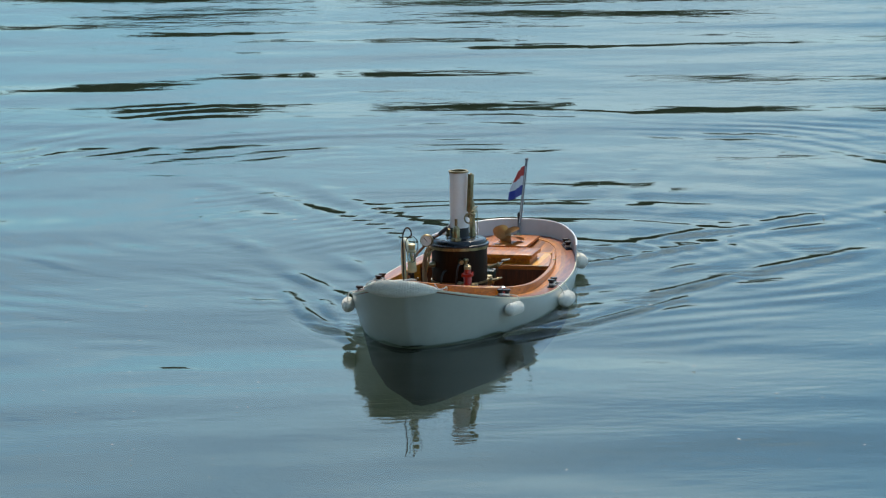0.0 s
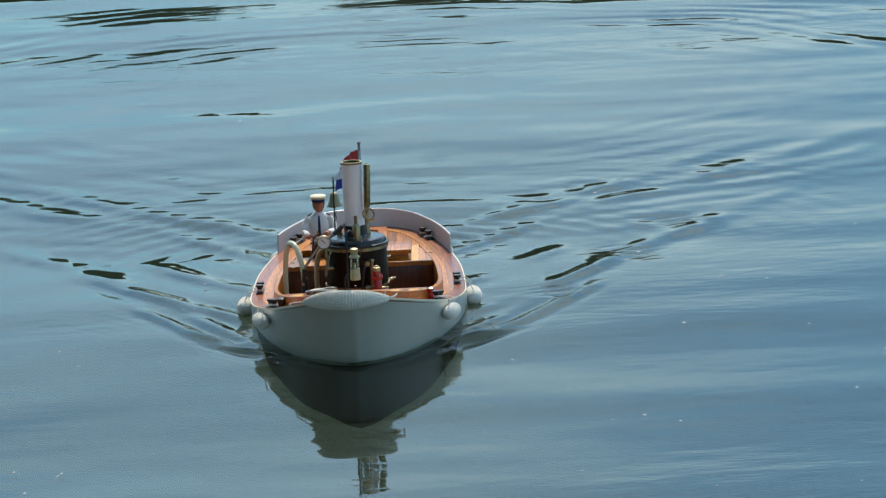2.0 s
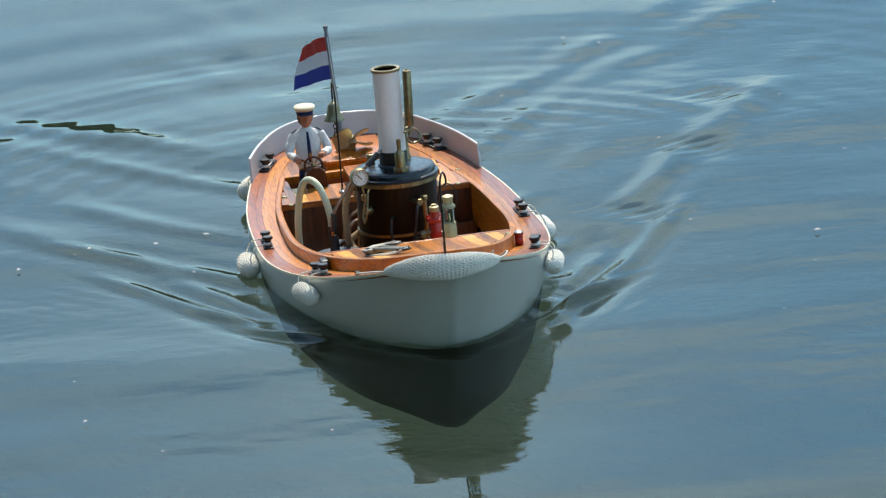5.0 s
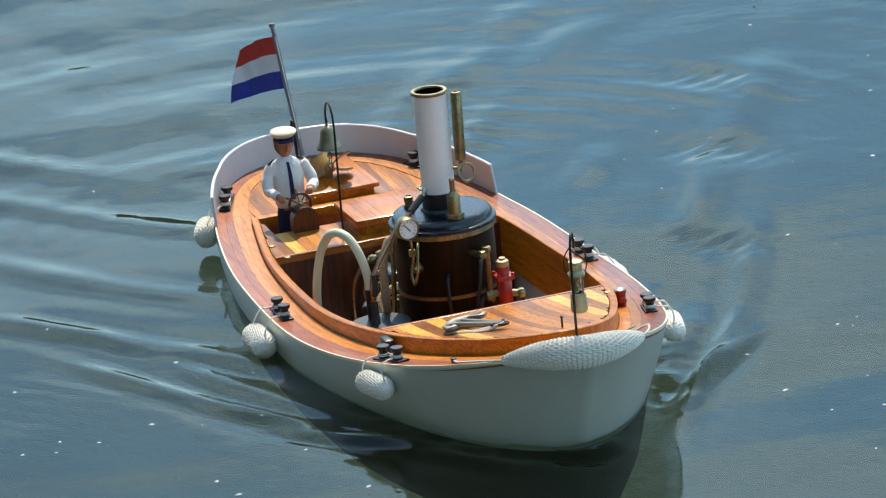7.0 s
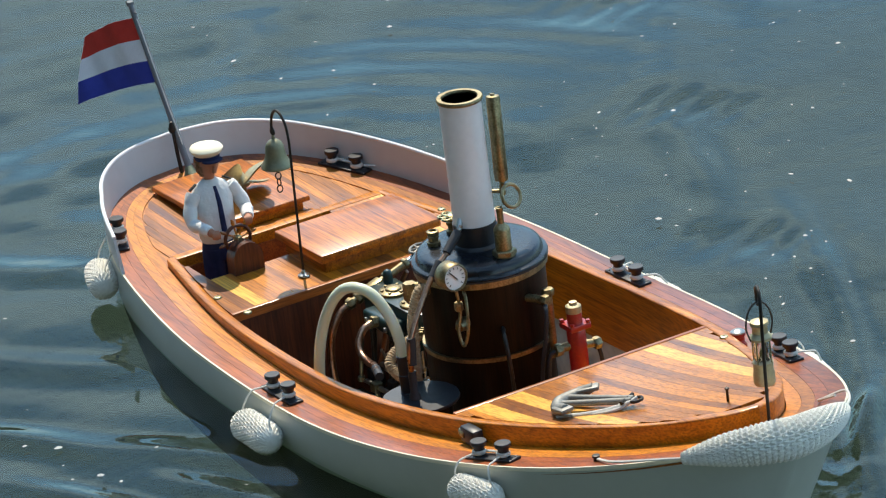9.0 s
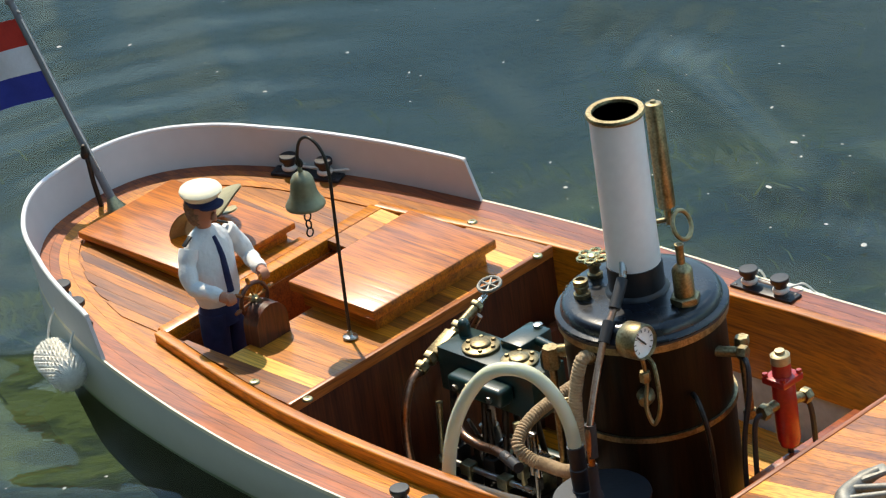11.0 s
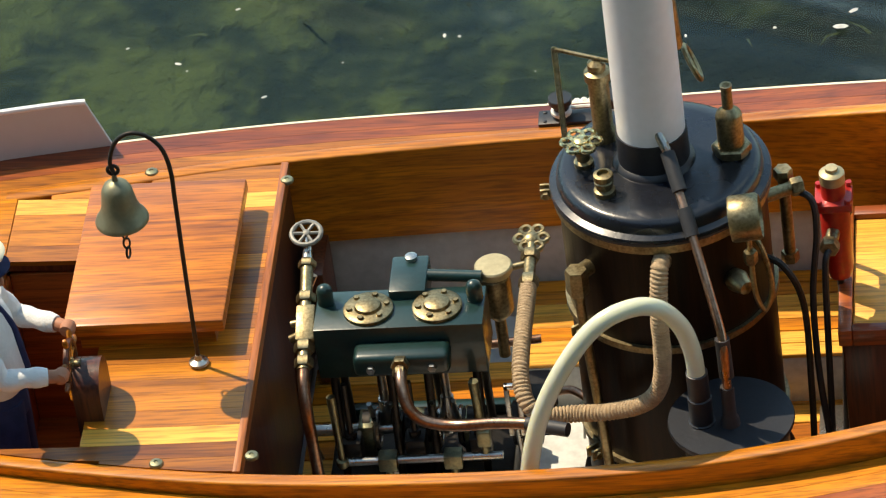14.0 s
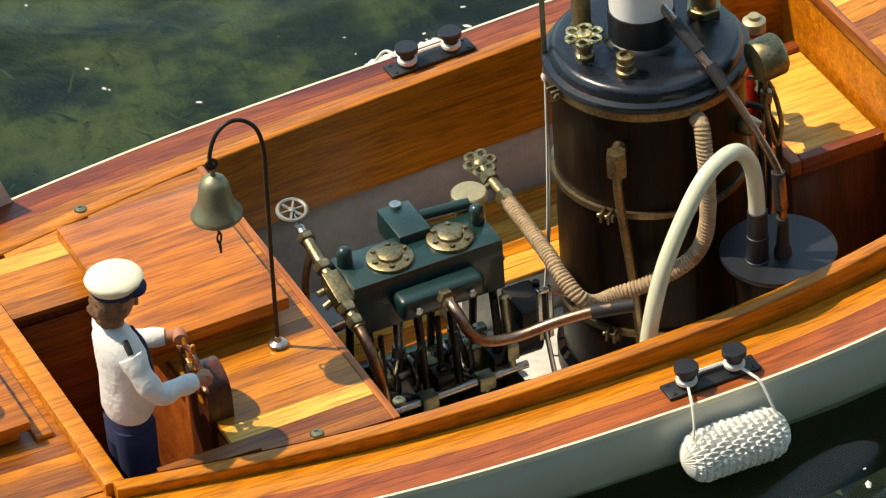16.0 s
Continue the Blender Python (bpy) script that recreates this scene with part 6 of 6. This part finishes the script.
# ---- small deck fittings ----
for x, y, raised in ((-0.195, 0.120, z_trunk), (-0.165, -0.115, z_trunk), (0.265, 0.108, z_trunk), (-0.122, 0.108, z_trunk), (-0.118, -0.112, z_trunk)):
    part("deck_stud", lathe(B(), (x, y, raised(x) + 0.001), [(0.0036, 0), (0.0036, 0.0008), (0.0030, 0.0016), (0.0012, 0.0019), (0.0009, 0.0014), (0, 0.0014)], 16), BRONZE, launch)
bm = B()
rod(bm, (0.433, 0.004, z_trunk(0.433)), (0.433, 0.004, z_trunk(0.433) + 0.012), 0.0011)
lathe(bm, (0.433, 0.004, z_trunk(0.433) + 0.011), [(0.0016, 0), (0.002, 0.001), (0, 0.0025)], 8)
part("belaying_pin", bm, IRON, launch)
x, y = 0.262, -0.1215
z = z_deck(x) + 0.002
sl = part("side_light", box(B(), (x - 0.010, y - 0.005, z), (x + 0.010, y + 0.005, z + 0.0135), 0.002), BLACK, launch, "brass-cased starboard side light")
part("light_lens", lathe(B(), (x - 0.012, y - 0.0015, z + 0.007), [(0.0040, 0), (0.0046, 0.003), (0.0046, 0.008), (0, 0.009)], 14, (1, 0, 0)), BRASS, sl)
x, y = 0.264, 0.1215
z = z_deck(x) - 0.003
sl = part("side_light", lathe(B(), (x, y, z), [(0, 0), (0.0062, 0), (0.0062, 0.003), (0.0052, 0.004), (0.0052, 0.018), (0.0062, 0.0185), (0.0060, 0.0205), (0.0030, 0.0225), (0, 0.0228)], 18), RED_PAINT, launch, "small round red port side light")
part("light_lens", lathe(B(), (x + 0.003, y, z + 0.011), [(0, 0), (0.0042, 0), (0.0042, 0.003), (0.0030, 0.0040), (0, 0.0042)], 14, (1, 0, 0)), RED_PAINT, sl)
part("light_cap", lathe(B(), (x, y, z + 0.0205), [(0.0058, 0), (0.0058, 0.0012), (0.0028, 0.0030), (0, 0.0032)], 14), STEEL, sl)
part("deck_patch", box(B(), (-0.275, 0.093, z_deck(-0.26) + 0.001), (-0.250, 0.105, z_deck(-0.26) + 0.0020)), MAPLE, launch)
part("hatch_slot", box(B(), (-0.2885, -0.045, z_deck(-0.28) + 0.001), (-0.279, 0.045, z_deck(-0.28) + 0.0042), 0.0008), TEAK, launch)
part("side_panel", box(B(), (-0.122, 0.1335, -0.100), (0.222, 0.1365, -0.0245), 0.0005), INNER_GREY, launch, "smooth grey painted inner side")
side_floor = part("side_floor", box(B(), (-0.004, 0.062, -0.0955), (0.164, 0.1332, -0.0665), 0.0005), TRAY_WHITE, launch, "raised side floor of bright boards")
for i in range(7):
    y = 0.0622 + i * 0.0101
    part("plank", box(B(), (-0.004, y, -0.0664), (0.164, y + 0.0098, -0.0640), 0.0004, seg=1), (MAPLE, MAPLE, TEAK, MAPLE, MAPLE, MAHOGANY, TEAK)[i], side_floor)
bm = B()
box(bm, (-0.118, 0.09, -0.093), (-0.108, 0.125, -0.02), 0.001, Matrix.Rotation(0.0, 4, "X"))
part("bulkhead_knee", bm, DARK_WOOD, launch)


# ---- water, bed, banks ----
def graded(limit, fine, step, grow=1.12):
    out = [0.0]
    s = step
    while out[-1] < limit:
        if out[-1] > fine:
            s *= grow
        out.append(out[-1] + s)
    return out


water_line = [side(x, y, 1.0)[:2] for x, y in rail_line]
CRESTS = [((0.520, 0.00), (0.33, 0.225), 0.0120, 0.0115), ((0.44, 0.13), (0.04, 0.36), 0.0072, 0.017), ((0.30, 0.17), (-0.02, 0.315), 0.0035, 0.020), ((0.10, 0.19), (-0.30, 0.45), 0.0040, 0.026),
          ((-0.14, 0.17), (-0.58, 0.45), 0.0026, 0.030), ((-0.40, 0.12), (-0.72, 0.36), 0.0024, 0.028), ((-0.55, 0.10), (-0.98, 0.36), 0.0018, 0.034), ((-0.78, 0.26), (-1.25, 0.62), 0.0034, 0.040),
          ((-0.30, 0.42), (-0.80, 0.74), 0.0026, 0.040), ((-0.90, 0.48), (-1.45, 0.95), 0.0028, 0.050)]


def wave(x, y):
    """Height of the wake that the launch carries along: crests in echelon, stern waves, wash."""
    ay = abs(y)
    h = 0.0
    wob = 0.012 * noise.noise((x * 3.1, y * 3.1, 0.4))
    for (ax_, ay_), (bx_, by_), amp, w in CRESTS:
        dx, dy = bx_ - ax_, by_ - ay_
        ln = math.hypot(dx, dy)
        t = ((x - ax_) * dx + (ay - ay_) * dy) / (ln * ln)
        if -0.25 < t < 1.35:
            u = ((x - ax_) * -dy + (ay - ay_) * dx) / ln + wob - 0.035 * (t - 0.3) ** 2
            if abs(u) < 4 * w:
                env = min(1.0, (t + 0.25) / 0.3) * min(1.0, max(0.0, (1.35 - t) / 0.6))
                q = (u / w) ** 2
                env *= min(1.0, max(0.12, 0.62 + 1.5 * noise.noise((x * 5.5 + amp * 900, y * 5.5, 2.2))))
                h += amp * env * (1 - 1.1 * q) * math.exp(-0.8 * q) * (1.0 if y > 0 else 0.92)
    # Capillary ripples ahead of the bow wave.
    u = (0.52 - x) * -0.60 + (ay - 0.0) * 0.80 + wob
    run = (0.52 - x) * 0.80 + ay * 0.60
    if -0.01 < u < 0.30 and 0.04 < run < 1.5:
        h += 0.00085 * math.exp(-u / 0.07) * min(1.0, run / 0.15) * max(0.0, 1.1 - run) * math.sin(2 * math.pi * (u + 0.4 * u * u) / 0.030) * max(0.0, 0.25 + 1.3 * noise.noise((x * 4, y * 4, 7)))
    # Slick hollows trailing off the port bow wave.
    for ex, ey, er in ((-0.35, 0.46, 0.055), (-0.03, 0.33, 0.050), (-0.64, 0.55, 0.045)):
        q = ((x - ex) * 0.85 + (y - ey) * 0.53) ** 2 / 2.2 + ((x - ex) * -0.53 + (y - ey) * 0.85) ** 2
        if q < 0.03:
            r = math.sqrt(q) / er
            h += 0.0022 * (r * r - 1.0) * math.exp(-r * r) + 0.0007 * math.sin(x * 190 + y * 90) * math.exp(-r * r * 1.5)
    # Broken water hugging the bow.
    if 0.15 < x < 0.62 and ay < 0.30:
        gap = ay - half_at(water_line, x) if x < 0.47 else math.hypot(x - 0.472, ay)
        if gap > -0.02:
            h += 0.0055 * math.exp(-(gap / 0.05) ** 2) * min(1.0, (x - 0.15) / 0.2) * (noise.noise((x * 22, y * 22, 3)) + 0.5 * noise.noise((x * 51, y * 51, 8)))
    t = -0.42 - x
    if 0.05 < t < 1.3 and ay < 0.9:
        r = math.hypot(t + 0.10, ay)
        h += 0.0009 * math.exp(-r / 0.7) * math.sin(2 * math.pi * r / 0.062) * (0.5 + noise.noise((x * 4, y * 4, 6))) * min(1.0, r / 0.2)
    if t > 0:
        env = math.exp(-(ay / (0.16 + 0.30 * t)) ** 2) / (1 + 0.7 * t)
        h += 0.0016 * env * math.cos(2 * math.pi * (t + 0.35 * ay * ay) / 0.235)
        h += 0.0034 * math.exp(-(ay / (0.10 + 0.16 * t)) ** 2) / (1 + 0.6 * t) * noise.noise((x * 9, y * 16, 1.7))
    far = math.exp(-((x * x + y * y) / 9.0))
    return h * min(1.0, far * 1.3)


pos = graded(260, 0.75, 0.007)
neg = graded(260, 1.2, 0.007)
xs = [-v for v in reversed(neg[1:])] + pos
half_y = graded(260, 0.8, 0.007)
ysw = [-v for v in reversed(half_y[1:])] + half_y
verts = [(x, y, WATER_Z + (wave(x, y) if -4 < x < 3 and abs(y) < 3 else 0.0)) for x in xs for y in ysw]
ny = len(ysw)


def inside_hull(x, y):
    return -0.44 < x < 0.45 and abs(y) < half_at(water_line, x) - 0.014


faces = []
for i in range(len(xs) - 1):
    for j in range(ny - 1):
        cx, cy = (xs[i] + xs[i + 1]) / 2, (ysw[j] + ysw[j + 1]) / 2
        if not inside_hull(cx, cy):
            faces.append((i * ny + j, (i + 1) * ny + j, (i + 1) * ny + j + 1, i * ny + j + 1))
me = bpy.data.meshes.new("water")
me.from_pydata(verts, [], faces)
me.materials.append(WATER)
me.polygons.foreach_set("use_smooth", [True] * len(me.polygons))
water = new("water", me)
tagged(water, "blue-green pond water with the boat's wake", "water", kind="structure")
ABOARD.append((water, Matrix.Identity(4)))


def bed_height(x, y):
    d = math.hypot(x + 8, y - 12)
    base = -0.36 - 0.68 * min(max((math.hypot(x, y) - 3.3) / 2.4, 0), 1)
    if d > 46:
        base += (d - 46) * 0.35
    near = (0.6 - y - 0.25 * math.sin(x * 0.8)) * 0.42 if math.hypot(x, y) < 30 else 0
    base += min(max(near, 0), 1.1)
    bump = 0.07 * noise.noise((x * 1.1, y * 1.1, 0)) + 0.05 * noise.noise((x * 3.1, y * 3.1, 4)) if d < 40 else 0
    return min(base + bump, 0.8)


gx = graded(900, 4.5, 0.09, 1.09)
gl = [-v for v in reversed(gx[1:])] + gx
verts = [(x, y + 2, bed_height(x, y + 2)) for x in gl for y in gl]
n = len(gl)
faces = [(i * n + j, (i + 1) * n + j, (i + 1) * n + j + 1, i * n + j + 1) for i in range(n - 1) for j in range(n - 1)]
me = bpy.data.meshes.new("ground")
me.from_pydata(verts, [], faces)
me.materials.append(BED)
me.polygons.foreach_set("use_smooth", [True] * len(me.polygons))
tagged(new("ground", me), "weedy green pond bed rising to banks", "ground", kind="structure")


def tree(x, y, height, seed):
    """A broad tree out of view: tapered trunk, limbs, crown of leaf clumps with gaps."""
    rng = random.Random(seed)
    z0 = bed_height(x, y)
    ob = new("tree")
    ob.location = (x, y, z0)
    tagged(ob, "dark green leafy tree on a bank out of view", "tree", "trees on the bank")
    BASE[ob.name] = Vector((0, 0, 0))
    bm = B()
    lathe(bm, (0, 0, -0.3), [(0.28, 0), (0.2, height * 0.3), (0.08, height * 0.75)], 9)
    for k in range(5):
        a = rng.random() * 6.28
        h = height * rng.uniform(0.25, 0.6)
        rod(bm, (0, 0, h), (math.cos(a) * height * 0.25, math.sin(a) * height * 0.25, h + height * 0.2), 0.09, 0.03, seg=6)
    part("trunk", bm, BARK, ob)
    vs, fs = [], []
    for k in range(420):
        a, r = rng.random() * 6.28, math.sqrt(rng.random())
        t = rng.random()
        rad = height * 0.36 * math.sin(math.pi * (0.12 + 0.80 * t)) * r * (1 + 0.3 * math.sin(a * 3 + seed))
        c = Vector((math.cos(a) * rad, math.sin(a) * rad, height * (0.10 + 0.88 * t)))
        for q in range(5):
            d = Vector((rng.gauss(0, 1), rng.gauss(0, 1), rng.gauss(0, 1))).normalized()
            e = d.orthogonal().normalized() * rng.uniform(0.16, 0.34)
            f = d * rng.uniform(0.22, 0.45)
            o = c + Vector((rng.gauss(0, 0.22), rng.gauss(0, 0.22), rng.gauss(0, 0.18)))
            i = len(vs)
            vs += [o - e, o + f, o + e, o - f * 0.6]
            fs.append((i, i + 1, i + 2, i + 3))
    me = bpy.data.meshes.new("crown")
    me.from_pydata(vs, [], fs)
    me.materials.append(LEAVES)
    crown = new("crown", me)
    crown.parent = ob


rng = random.Random(4)
for k in range(34):
    a = radians(96 + k * 3.7 + rng.uniform(-1, 1))
    d = 50 + rng.uniform(-3, 4)
    tree(-8 + math.cos(a) * d, 12 + math.sin(a) * d, rng.uniform(3.6, 6.0), k)

# Unseen trees added behind the camera to shade the hull from the sky.
for k in range(15):
    a = radians(188 + k * 11.5 + rng.uniform(-3, 3))
    d = 9 + rng.uniform(-1.5, 4)
    tree(math.cos(a) * d, -1.5 + math.sin(a) * d, rng.uniform(7.5, 10.0), 60 + k)

# Water weed: curved fronds rooted in the bed, all leaning with the current.
rng = random.Random(23)
vs, fs = [], []
for k in range(2300):
    a, d = radians(rng.uniform(52, 150)), 2.1 + 3.4 * rng.random() ** 0.8
    cx, cy = math.cos(a) * d, math.sin(a) * d
    if noise.noise((cx * 1.2, cy * 1.2, 5)) < -0.12:
        continue
    turn = 2.2 + 0.7 * noise.noise((cx * 0.5, cy * 0.5, 9))
    for q in range(rng.randint(14, 24)):
        x, y = cx + rng.gauss(0, 0.045), cy + rng.gauss(0, 0.045)
        z, w, ln, th = bed_height(x, y) - 0.01, rng.uniform(0.0008, 0.0020), rng.uniform(0.014, 0.042), turn + rng.gauss(0, 1.0)
        i, rise = len(vs), rng.uniform(0.35, 0.9)
        for j, (t, e) in enumerate(((0, 0.5), (0.3, 1.0), (0.65, 0.8), (1.0, 0.05))):
            px, py = x + math.cos(th + 0.5 * t) * ln * t, y + math.sin(th + 0.5 * t) * ln * t
            pz = z + ln * rise * (t - 0.45 * t * t)
            vs += [(px - math.sin(th) * w * e, py + math.cos(th) * w * e, pz), (px + math.sin(th) * w * e, py - math.cos(th) * w * e, pz)]
            if j:
                fs.append((i + 2 * j - 2, i + 2 * j - 1, i + 2 * j + 1, i + 2 * j))
me = bpy.data.meshes.new("water_weed")
me.from_pydata(vs, [], fs)
me.materials.append(WEED)
tagged(new("water_weed", me), "olive green water weed growing on the pond bed", "water plants", kind="stuff")

# Pollen and seed flecks drifting on the pond.
def swept(x, y):
    """Whether the launch passes over this spot."""
    for (_, x0, y0, a0), (_, x1, y1, a1) in zip(BOAT, BOAT[1:]):
        for k in range(4):
            f = k / 4
            c, s_ = math.cos(radians(a0 + (a1 - a0) * f)), math.sin(radians(a0 + (a1 - a0) * f))
            dx, dy = x - x0 - (x1 - x0) * f, y - y0 - (y1 - y0) * f
            if abs(dx * c + dy * s_) < 0.57 and abs(dy * c - dx * s_) < 0.20:
                return True
    return False


rng = random.Random(11)
vs, fs = [], []
for k in range(13000):
    a = radians(rng.uniform(60, 172))
    d = 2.0 + (9.5 * rng.random() ** 0.8 if k < 8500 else 3.2 * rng.random())
    x, y = math.cos(a) * d, math.sin(a) * d
    if swept(x, y):
        continue
    r = rng.choice((0.0004, 0.0005, 0.0006, 0.0008, 0.0010, 0.0013, 0.0020)) * rng.uniform(0.7, 1.2)
    i = len(vs)
    m = rng.randint(5, 7)
    st = rng.uniform(1, 2.2)
    ph = rng.random() * 3
    vs += [(x + r * math.cos(ph) * math.cos(6.283 * q / m) * st - r * math.sin(ph) * math.sin(6.283 * q / m), y + r * math.sin(ph) * math.cos(6.283 * q / m) * st + r * math.cos(ph) * math.sin(6.283 * q / m), WATER_Z + 0.0042) for q in range(m)]
    vs.append((x, y, WATER_Z + 0.0042 + r * 0.7))
    fs += [(i + q, i + (q + 1) % m, i + m) for q in range(m)]
me = bpy.data.meshes.new("floating_flecks")
me.from_pydata(vs, [], fs)
me.materials.append(CORD)
tagged(new("floating_flecks", me), "white seed flecks floating on the pond", "debris", kind="stuff")


def motions():
    rows = [(t, pose(x, y, 0, 0, 0, a)) for t, x, y, a in BOAT]
    for ob, offset in ABOARD:
        walk(ob, [(t, m @ offset) for t, m in rows])


motions()
